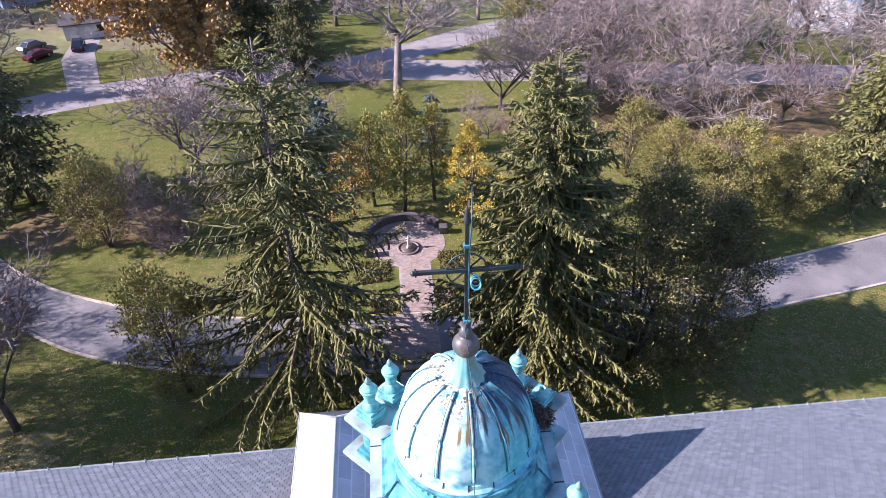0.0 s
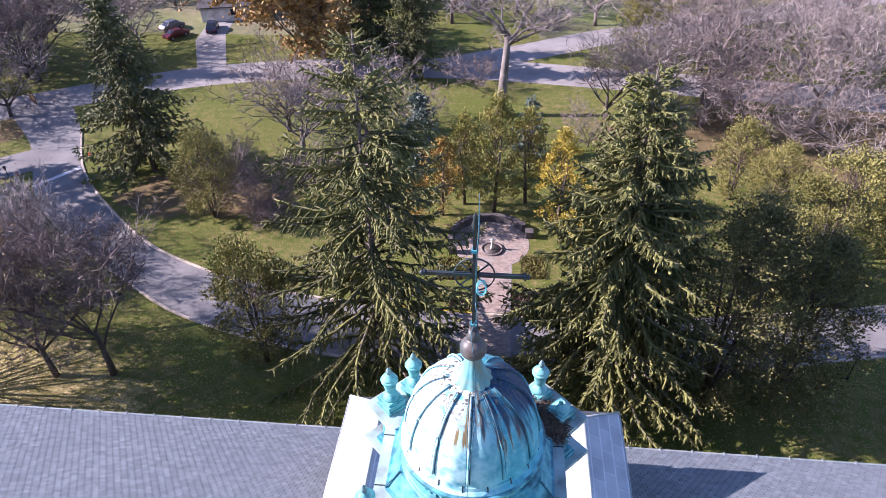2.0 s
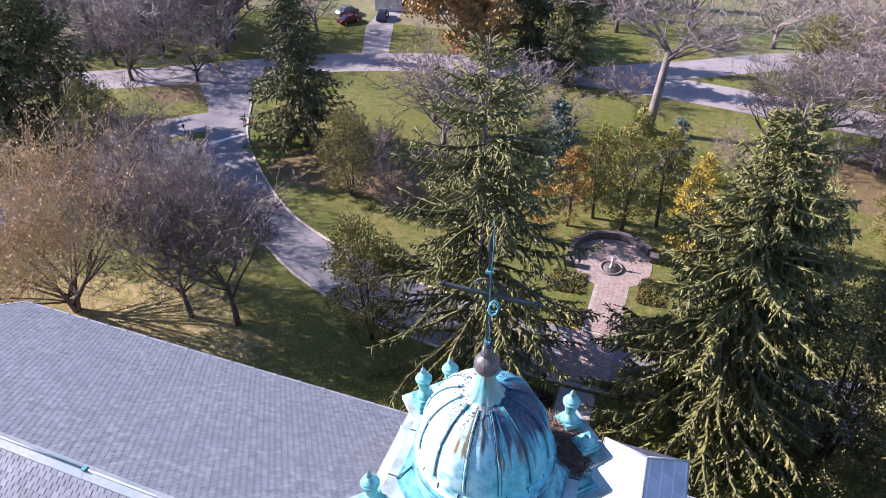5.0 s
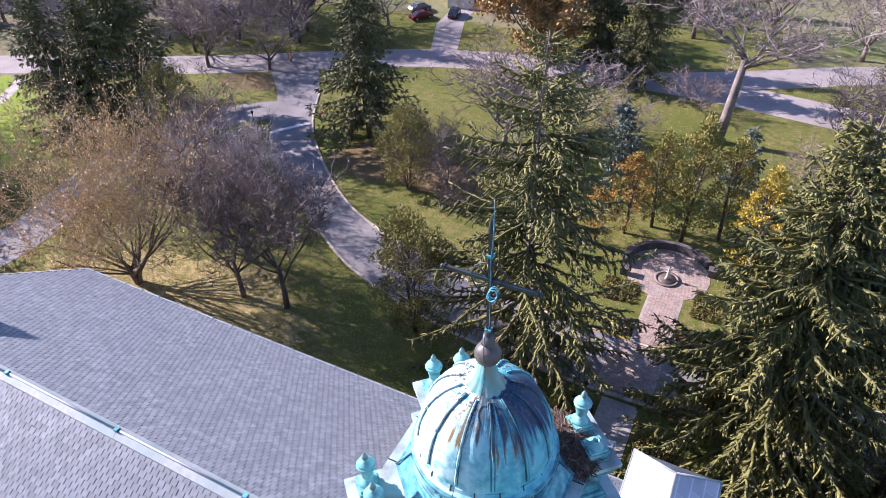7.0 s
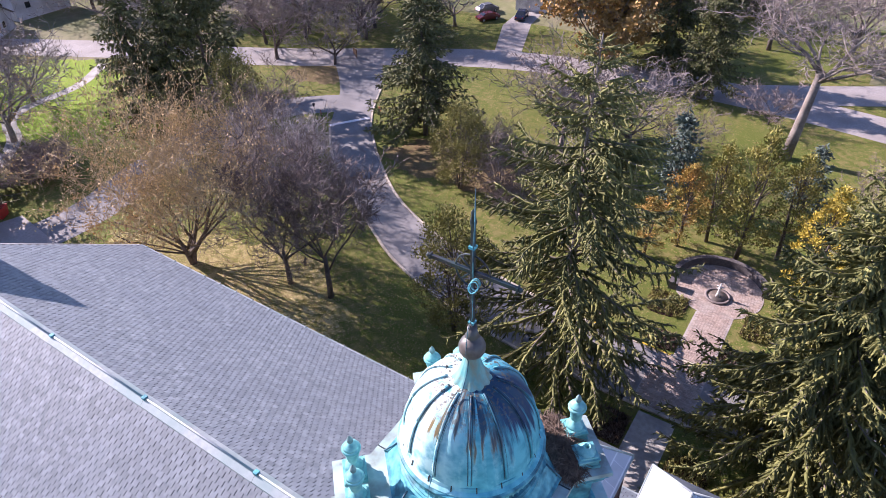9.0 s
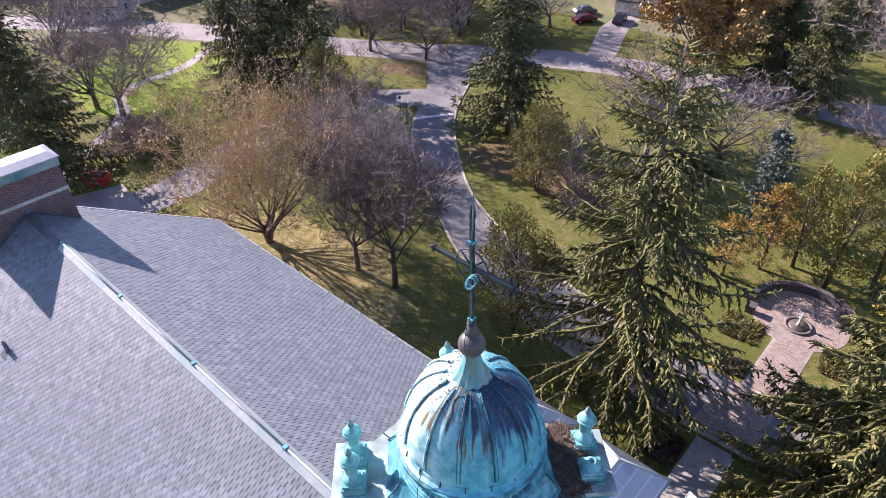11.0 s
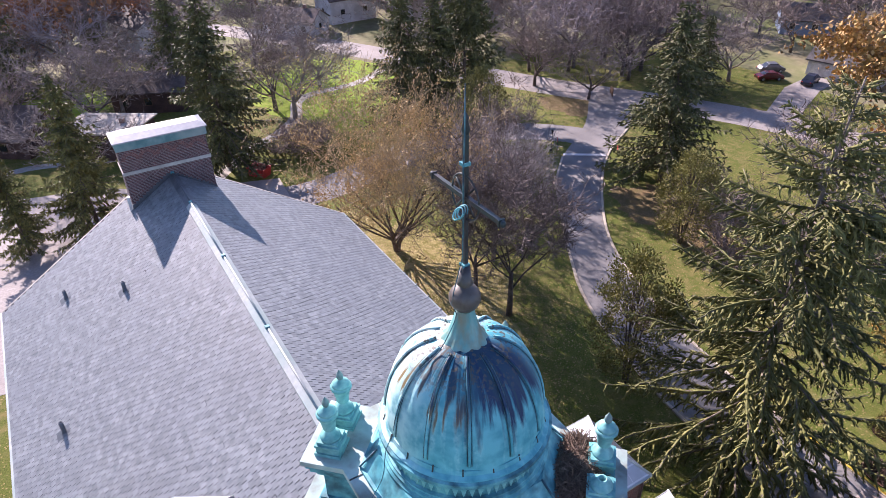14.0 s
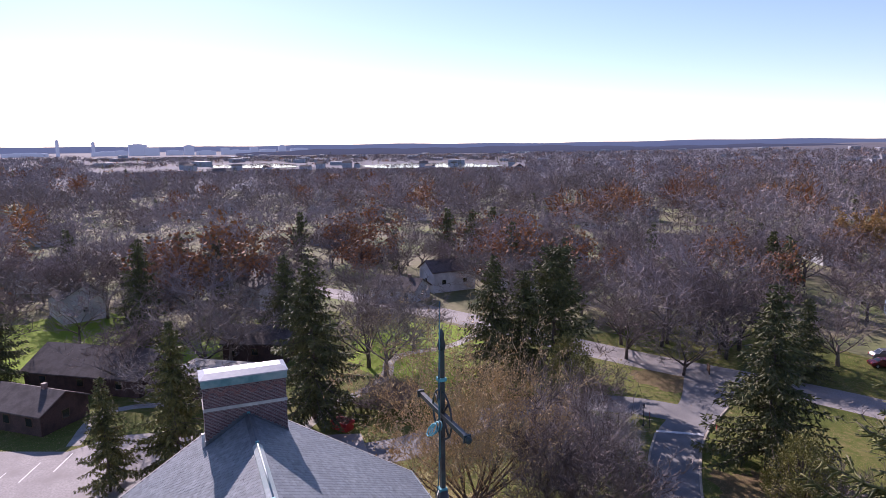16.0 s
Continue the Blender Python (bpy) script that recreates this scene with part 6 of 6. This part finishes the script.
def bed(x0, x1, y0, y1, label, seed):
    """A planting bed: mulch with low dry plants."""
    r = random.Random(seed)
    b = thing("planting_bed", label, "planting bed", "walk beds")
    ring = []
    for k in range(20):
        a = 2 * math.pi * k / 20
        w = 1 + 0.08 * math.sin(3 * a + seed)
        ring.append(((x0 + x1) / 2 + (x1 - x0) / 2 * w * math.copysign(abs(math.cos(a)) ** 0.6, math.cos(a)), (y0 + y1) / 2 + (y1 - y0) / 2 * w * math.copysign(abs(math.sin(a)) ** 0.6, math.sin(a))))
    part("mulch", Geo().prism(ring, -0.02, 0.06), "mulch", b)
    g = Geo()
    for _ in range(int(260 * (x1 - x0) * (y1 - y0) / 4)):
        o = Vector((r.uniform(x0, x1), r.uniform(y0, y1), 0.05))
        for _ in range(3):
            quad_leaf(g, o, (rand_dir(r) + Vector((0, 0, 1.2))).normalized() * r.uniform(0.15, 0.45), 0.07, rand_dir(r))
    tagged(part("plant", g, "stick" if seed % 2 else "cedar", b), kind="stuff")


for k, (x0, x1, y0, y1) in enumerate(((-3.9, -1.5, 34.9, 37.0), (-5.6, -2.2, 39.0, 42.2), (1.9, 3.6, 34.9, 37.4), (2.6, 5.0, 39.6, 43.0), (-4.4, -1.9, 23.6, 26.6), (1.5, 4.5, 21.8, 25.5))):
    bed(x0, x1, y0, y1, "low dry plants in dark mulch beside the walk", 31 + k)
g = Geo()
for k in range(9):
    g.box(-1.75, 1.05, 13.0 + 1.62 * k, 14.6 + 1.62 * k, -0.05, 0.035, pose(0, 0, 0, 0, 0, 0))
solid("pavement", g, "concrete", "pale concrete front walk to the church", "pavement", "structure")
for x0, x1 in ((-8.5, -1.5), (1.7, 5.6)):
    L = [(x, float(np.interp(x, [-11, -2, 8], [34.8, 34.42, 34.3]))) for x in np.linspace(x0, x1, 6)]
    part("yellow_kerb", kerb_line(L, 0.24, 0.15), "yellow")
for k, nm in enumerate(("yellow_kerb", "yellow_kerb.001")):
    tagged(bpy.data.objects[nm], "yellow painted kerb beside the crossing", "kerb", kind="structure")
solid("stop_line", Geo().add([(-54.2, 51.9, 0.045), (-50.9, 56.6, 0.045), (-51.4, 57.0, 0.045), (-54.7, 52.3, 0.045)], [(0, 1, 2, 3)]), "white", "worn white stop line across the drive", "road marking", "structure")
part("footpath", ribbon([(-72, 9), (-76.2, 12.8), (-80.8, 17.8), (-83.3, 22.0), (-88.2, 26.6), (-94.3, 29.1), (-97, 33), (-98, 42), (-103, 50)], 1.9, 0.022), "concrete")
tagged(bpy.data.objects["footpath"], "pale concrete footpath through the lawn", "footpath", kind="structure")
part("footpath", ribbon([(-80.8, 17.8), (-82.7, 12.0), (-86, 3), (-90.5, -10.2), (-88.4, -15.0), (-80.0, -16.8)], 1.7, 0.018), "concrete")
tagged(bpy.data.objects["footpath.001"], "pale concrete footpath by the car park", "footpath", kind="structure")
g = Geo().prism([(-84, -34), (-81.9, -24.9), (-78.5, -17.2), (-81.0, -12.0), (-79.5, -5.5), (-74, 2), (-69, 17), (-60, 16), (-44, 10), (-44, -40)], -0.05, 0.03)
solid("car_park", g, "street", "pale asphalt car park with white stall lines", "car park", "structure")
for k in range(4):
    x0, y0 = -76.3 + 1.2 * k, -18.6 - 0.6 * k
    part("stall_line", Geo().box(0, 4.6, -0.06, 0.06, 0.032, 0.042, pose(x0 - 1.5, y0 - 2.6 * k + 2, 0, 0, 0, -18)), "white")
for k in range(4):
    tagged(bpy.data.objects["stall_line" + (".%03d" % k if k else "")], "white painted parking stall line", "road marking", kind="structure")


# ---- street furniture ----
def lamp_post(x, y, h, label):
    p = thing("lamp_post", label, "lamp post", "lamp posts", at=(x, y, 0))
    part("base", Geo().lathe([(0.14, 0), (0.14, 0.12), (0.08, 0.25), (0.06, 0.4)], 12), "iron", p)
    part("pole", Geo().lathe([(0.05, 0.35), (0.04, h - 0.45)], 10), "iron", p)
    part("lantern", Geo().lathe([(0.08, h - 0.47), (0.17, h - 0.12), (0.19, h - 0.1)], 8, smooth=False), "iron", p)
    part("hood", Geo().lathe([(0.22, h - 0.1), (0.12, h), (0.03, h + 0.06), (0.0, h + 0.16)], 8, smooth=False), "iron", p)


lamp_post(28.2, 29.1, 2.6, "short black iron lamp post on the lawn")
lamp_post(-2.8, 25.7, 3.0, "black iron lamp post by the front walk")
lamp_post(-56.4, 51.6, 3.0, "black iron lamp post at the drive junction")


def sign_post(x, y, turn, h, kind, label):
    s = thing("stop_sign" if kind == "stop" else "park_sign", label, "sign")
    s.matrix_basis = pose(x, y, 0, 0, 0, turn)
    part("post", Geo().box(-0.035, 0.035, -0.03, 0.03, 0, h), "iron", s)
    if kind == "stop":
        ring = [(0.38 * math.cos(radians(22.5 + 45 * k)), h - 0.35 + 0.38 * math.sin(radians(22.5 + 45 * k))) for k in range(8)]
        part("plate", Geo().add([(x, -0.05, z) for x, z in ring] + [(x, -0.03, z) for x, z in ring], [tuple(range(8)), tuple(range(15, 7, -1))] + [(i, 8 + i, 8 + (i + 1) % 8, (i + 1) % 8) for i in range(8)]), "red", s, "red eight sided plate")
    else:
        part("board", Geo().box(-0.75, 0.75, -0.07, 0.07, 0.4, h), "sign_wood", s)
        part("post", Geo().box(0.55, 0.67, -0.06, 0.06, 0, h + 0.1), "sign_wood", s)
    return s


sign_post(-55.0, 51.4, -35, 2.5, "stop", "red stop sign on a steel post")
sign_post(-49.6, 57.3, -35, 1.9, "stop", "small red sign on a steel post beside the drive")
sign_post(-67.9, 74.0, -30, 1.5, "park", "brown wooden park sign board")
dm = thing("dumpster", "red steel skip heaped with pale branches", "dumpster")
dm.matrix_basis = pose(-71.2, 15.2, 0, 0, 0, 35) @ Matrix.Diagonal((0.68, 0.8, 0.85, 1))
g = Geo().add([(-1.7, -0.9, 0.1), (1.7, -0.9, 0.1), (1.7, 0.9, 0.1), (-1.7, 0.9, 0.1), (-2.0, -1.05, 1.5), (2.0, -1.05, 1.5), (2.0, 1.05, 1.5), (-2.0, 1.05, 1.5), (-1.9, -0.95, 1.5), (1.9, -0.95, 1.5), (1.9, 0.95, 1.5), (-1.9, 0.95, 1.5), (-1.7, -0.8, 1.0), (1.7, -0.8, 1.0), (1.7, 0.8, 1.0), (-1.7, 0.8, 1.0)], [(3, 2, 1, 0), (0, 1, 5, 4), (1, 2, 6, 5), (2, 3, 7, 6), (3, 0, 4, 7), (4, 5, 9, 8), (5, 6, 10, 9), (6, 7, 11, 10), (7, 4, 8, 11), (8, 9, 13, 12), (9, 10, 14, 13), (10, 11, 15, 14), (11, 8, 12, 15), (12, 13, 14, 15)])
part("body", g, "red", dm)
for x in (-1.2, 0, 1.2):
    part("stiffener", Geo().box(x - 0.05, x + 0.05, -1.1, -0.95, 0.15, 1.45), "red", dm)
rb = random.Random(4)
g = Geo()
for _ in range(160):
    o, d = Vector((rb.uniform(-1.6, 1.6), rb.uniform(-0.7, 0.7), 1.1 + rb.uniform(0, 0.7))), rand_dir(rb, 0.4) * 0.7
    g.tube([o - d, o + d], 0.02, 3)
tagged(part("branch_heap", g, "stick", dm), kind="stuff")


def car(x, y, turn, paint, label, tall=0.0):
    c = thing("car", label, "car", "parked cars")
    c.matrix_basis = pose(x, y, 0.02, 0, 0, turn)
    side = [(-2.25, 0.35), (-2.3, 0.75), (-1.9, 0.95 + tall), (-1.45, 1.0 + tall * 0.4), (-0.75, 1.45 + tall), (0.75, 1.47 + tall), (1.5, 1.02), (2.15, 0.88), (2.28, 0.6), (2.2, 0.32)]
    n = len(side)
    vs = [(px, s * (0.88 if pz < 1.1 else 0.70), pz) for s in (-1, 1) for px, pz in side]
    part("body", Geo().add(vs, [tuple(range(n)), tuple(range(2 * n - 1, n - 1, -1))] + [(i, n + i, n + (i + 1) % n, (i + 1) % n) for i in range(n)]), paint, c)
    for s in (-1, 1):
        part("side_window", Geo().add([(-1.2, s * 0.82, 1.05), (1.2, s * 0.82, 1.05), (0.7, s * 0.735, 1.38 + tall), (-0.72, s * 0.735, 1.38 + tall)], [(0, 1, 2, 3) if s < 0 else (3, 2, 1, 0)]), "glass", c)
        for xx in (-1.4, 1.4):
            w = part("wheel", Geo().lathe([(0.12, -0.1), (0.33, -0.1), (0.33, 0.1), (0.12, 0.1)], 16), "tyre", c)
            w.matrix_basis = pose(xx, s * 0.82, 0.33, 90, 0, 0)
            part("rim", Geo().lathe([(0.2, -0.105), (0.2, 0.105)], 12), "ridge", w)
        part("headlight", Geo().box(2.18, 2.25, s * 0.62 - 0.14, s * 0.62 + 0.14, 0.62, 0.76), "white", c)
        part("tail_light", Geo().box(-2.32, -2.24, s * 0.66 - 0.12, s * 0.66 + 0.12, 0.68, 0.86), "red", c)
    part("windscreen", Geo().add([(1.45, -0.72, 1.06), (1.45, 0.72, 1.06), (0.82, 0.62, 1.45 + tall), (0.82, -0.62, 1.45 + tall)], [(0, 1, 2, 3)]), "glass", c)
    part("rear_window", Geo().add([(-1.47, -0.7, 1.08), (-1.47, 0.7, 1.08), (-0.86, 0.62, 1.42 + tall), (-0.86, -0.62, 1.42 + tall)], [(3, 2, 1, 0)]), "glass", c)


car(-53.4, 106.2, 105, "paint_dark", "dark blue car parked on the driveway", 0.15)
car(-58.6, 102.3, 60, "paint_maroon", "dark red car parked on the grass")
car(-61.2, 106.4, 60, "paint_silver", "silver grey pickup parked beside the drive", 0.2)
part("driveway", Geo().prism([(-48.9, 87.8), (-44.5, 89.0), (-50.2, 104), (-51.5, 112.2), (-56.0, 111.6), (-54.6, 101)], -0.05, 0.028), "street")
tagged(bpy.data.objects["driveway"], "pale concrete driveway to the garage", "driveway", kind="structure")


# ---- houses ----
def house(x, y, turn, w, d, h, wall, roof, label, rise=0.55, garage=False, group="", panes=3):
    hs = thing("house", label, "house", group)
    hs.matrix_basis = pose(x, y, 0, 0, 0, turn)
    trim = "sign_wood" if wall == "lodge_wall" else "white"
    g = Geo().box(-w / 2, w / 2, -d / 2, d / 2, -0.2, h)
    zr = h + d / 2 * rise
    for s in (-1, 1):
        g.add([(s * w / 2, -d / 2, h), (s * w / 2, d / 2, h), (s * w / 2, 0, zr)], [(0, 1, 2) if s > 0 else (2, 1, 0)])
    part("wall", g, wall, hs)
    o = 0.45
    for s in (-1, 1):
        ring = [(-w / 2 - o, 0, zr + 0.08), (w / 2 + o, 0, zr + 0.08), (w / 2 + o, s * (d / 2 + o), h - o * rise + 0.08), (-w / 2 - o, s * (d / 2 + o), h - o * rise + 0.08)]
        part("roof", Geo().add(ring + [(a, b, c - 0.18) for a, b, c in ring], [(0, 1, 2, 3) if s < 0 else (3, 2, 1, 0), (4, 5, 6, 7) if s > 0 else (7, 6, 5, 4), (0, 3, 7, 4), (1, 5, 6, 2), (2, 6, 7, 3)]), roof, hs)
    if garage:
        part("garage_door", Geo().box(-w / 2 + 0.6, -w / 2 + 5.4, -d / 2 - 0.06, -d / 2, 0, 2.2), "white", hs, "white panelled garage door")
    for s in (-1, 1):
        for k in range(panes):
            xx = -w / 2 + (k + 0.5) * w / panes
            if garage and s < 0 and xx < -w / 2 + 5.6:
                continue
            wd = part("window", Geo().box(xx - 0.62, xx + 0.62, s * d / 2 - 0.04, s * d / 2 + 0.05, h * 0.36, h * 0.36 + 1.3), trim, hs)
            part("pane", Geo().box(xx - 0.52, xx + 0.52, s * (d / 2 + 0.055) - 0.006, s * (d / 2 + 0.055) + 0.006, h * 0.36 + 0.1, h * 0.36 + 1.2), "glass", wd)
    for s in (-1, 1):
        wd = part("window", Geo().box(s * w / 2 - 0.04, s * w / 2 + 0.05, -0.6, 0.6, h * 0.36, h * 0.36 + 1.3), trim, hs)
        part("pane", Geo().box(s * (w / 2 + 0.055) - 0.006, s * (w / 2 + 0.055) + 0.006, -0.5, 0.5, h * 0.36 + 0.1, h * 0.36 + 1.2), "glass", wd)
    part("chimney", Geo().box(w * 0.2, w * 0.2 + 0.6, -0.3, 0.3, zr - 0.8, zr + 0.7), "wall_brick", hs)
    return hs


house(-52.0, 115.6, 12, 12.0, 8.0, 2.9, "house", "house_roof", "pale garage house at the end of the driveway", garage=True)
house(-74.0, 138.0, 40, 13.0, 9.0, 3.2, "house_blue", "house_roof", "blue house with a dark shingle roof")
house(-97.0, 172.0, 40, 15.0, 9.0, 5.6, "house", "house_roof", "tall white house among bare trees")
house(-162.0, 153.0, 35, 14.0, 9.0, 3.4, "house", "house_roof", "white house beside a green lawn")
house(-151.0, -24.0, 20, 12.0, 9.0, 5.4, "house", "house_roof", "white house with a steep dark roof")
house(-177.0, 16.0, 70, 14.0, 9.0, 3.2, "house_grey", "house_roof", "low grey house with a dark roof")
house(-138.0, 46.0, 40, 12.0, 8.0, 3.0, "house", "roof_brown", "white bungalow between bare trees")
house(77.0, 104.0, 60, 13.0, 10.0, 4.2, "house", "roof_pale", "white house with a pale metal roof")
house(86.0, 113.0, 60, 9.0, 7.0, 3.2, "house", "roof_pale", "white outbuilding with a pale metal roof")
for x, y, tu, w, d, h, lb in ((-103.9, -14.9, 55, 20.0, 11.0, 3.0, "long dark brown lodge with a broad shingle roof"), (-91.2, -22.9, 48.6, 12.0, 7.4, 3.0, "dark brown lodge beside the car park"), (-106.5, 9.5, 65, 11.0, 8.0, 3.6, "dark brown cottage under tall trees")):
    house(x, y, tu, w, d, h, "lodge_wall", "lodge_roof", lb, rise=0.5, group="lodges")
house(-90.5, 0.5, 55, 10.0, 7.0, 4.0, "lodge_wall", "concrete", "flat-roofed brown brick block behind the chimney", rise=0.03, group="lodges")
rh = random.Random(77)
tints = ("house", "house_cream", "house_grey", "house_blue", "lodge_wall")
words = {"house": "white", "house_cream": "cream", "house_grey": "grey", "house_blue": "blue", "lodge_wall": "brown brick"}
n = 0
while n < 60:
    rad, th = math.sqrt(rh.uniform(125 ** 2, 420 ** 2)), radians(rh.uniform(108, 198))
    x, y = rad * math.cos(th), rad * math.sin(th)
    if not street_clear(x, y) or (-128 < x < -60 and -45 < y < 66):
        continue
    tn = tints[rh.choice((0, 0, 0, 1, 1, 2, 2, 3, 4))]
    house(x, y, rh.uniform(0, 180), rh.uniform(10, 15), rh.uniform(7, 9.5), rh.choice((2.9, 3.1, 5.4)), tn, rh.choice(("house_roof", "roof_brown")), words[tn] + " town house half hidden by bare trees", group="town houses", panes=2)
    n += 1

# ---- far town, water and skyline ----
g = Geo()
for _ in range(170):
    rad, th = math.sqrt(rh.uniform(430 ** 2, 2300 ** 2)), radians(rh.uniform(108, 200))
    x, y = rad * math.cos(th), rad * math.sin(th)
    m = pose(x, y, ground_z(x, y), 0, 0, rh.uniform(0, 180))
    big = 1 + (rad > 1100) * 1.0
    w, d, h = rh.uniform(9, 16) * big, rh.uniform(7, 12) * big, rh.uniform(5, 9)
    g.box(-w / 2, w / 2, -d / 2, d / 2, -2, h, m)
    if rad < 1100:
        g.add([m @ Vector(p) for p in ((-w / 2 - 0.4, -d / 2 - 0.4, h), (w / 2 + 0.4, -d / 2 - 0.4, h), (w / 2 + 0.4, d / 2 + 0.4, h), (-w / 2 - 0.4, d / 2 + 0.4, h), (-w / 2, 0, h + d * 0.3), (w / 2, 0, h + d * 0.3))], [(0, 1, 5, 4), (2, 3, 4, 5), (1, 2, 5), (3, 0, 4)], mi=1)
solid("far_town", g, ["house_grey", "roof_brown"], "pale roofs of the town far among trees", "town", "stuff")
for k, (a, b, c, d) in enumerate(((-1190, 120, 130, 90), (-1010, 120, 390, 130), (-1430, 100, -110, 40))):
    ring = [(a + b * math.cos(t) * (1 + 0.2 * math.sin(3 * t)), c + d * math.sin(t) * (1 + 0.2 * math.cos(2 * t))) for t in np.linspace(0, 2 * math.pi, 28, False)]
    solid("water", Geo().prism(ring, 0.3, 0.8), "water", "bright flat reach of the river", "river", "structure")
sk = thing("skyline", "hazy city skyline on the horizon", "skyline", kind="structure")
for az, wd, tall in ((182.4, 62, 88), (181.4, 52, 62), (178.6, 34, 80), (175.8, 30, 58), (175.0, 46, 44), (173.5, 30, 62), (171.2, 28, 74), (169.8, 70, 50), (187.9, 7, 120), (185.5, 7, 105), (177.3, 70, 40), (174.2, 90, 40), (179.7, 60, 44), (184.5, 110, 40), (190.0, 140, 36), (172.4, 60, 46), (183.6, 40, 46)):
    m = pose(2750 * math.cos(radians(az)), 2750 * math.sin(radians(az)), -2, 0, 0, az + 8)
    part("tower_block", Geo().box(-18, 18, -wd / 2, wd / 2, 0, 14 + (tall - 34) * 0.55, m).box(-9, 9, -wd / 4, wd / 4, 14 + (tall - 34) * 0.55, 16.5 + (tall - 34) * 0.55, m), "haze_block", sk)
hz = Geo()
pts = []
for k in range(121):
    az = radians(95 + k * 1.0)
    hgt = 33 + 3 * math.sin(k * 0.21) + 2 * math.sin(k * 0.77 + 1) + (12 * math.exp(-((k - 30) / 26.0) ** 2))
    for z in (-5, hgt):
        pts.append((4200 * math.cos(az), 4200 * math.sin(az), z))
solid("backdrop", hz.add(pts, [(2 * k, 2 * k + 1, 2 * k + 3, 2 * k + 2) for k in range(120)]), "haze_hill", "wooded hills along the far horizon, blue with painted haze", "hills", "structure")
pts = []
for k in range(161):
    az = radians(95 + k * 0.5)
    hgt = 24 + 3 * math.sin(k * 0.17 + 2) + 1.5 * math.sin(k * 0.61) + 0.8 * math.sin(k * 1.9) - 14 * max(0.0, (k - 130) / 30)
    for z in (-5, hgt):
        pts.append((2400 * math.cos(az), 2400 * math.sin(az), z))
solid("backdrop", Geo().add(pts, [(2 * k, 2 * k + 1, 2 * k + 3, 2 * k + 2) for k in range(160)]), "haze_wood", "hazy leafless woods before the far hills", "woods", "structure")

# ---- fallen leaves ----
rl = random.Random(15)
g = Geo()
for _ in range(26000):
    k = rl.random()
    if k < 0.45:
        x, y = rl.gauss(-40, 9), rl.gauss(21, 5)
    elif k < 0.7:
        x, y = rl.uniform(20, 60), rl.uniform(24, 33)
    else:
        x, y = rl.uniform(-60, 30), rl.uniform(40, 70)
    if y < 12.5:
        continue
    o, d = Vector((x, y, 0.02)), rand_dir(rl, 0.25) * 0.13
    quad_leaf(g, o, d, 0.11, Vector((rl.gauss(0, 0.3), rl.gauss(0, 0.3), 1)))
solid("fallen_leaves", g, "leaf_fallen", "tan fallen leaves scattered on the lawn", "leaves", "stuff")

# ---- roof pieces ----
lay_slates(1, -32.9, 30.0, slope_n)
lay_slates(-1, -32.9, 16.0, slope_s)
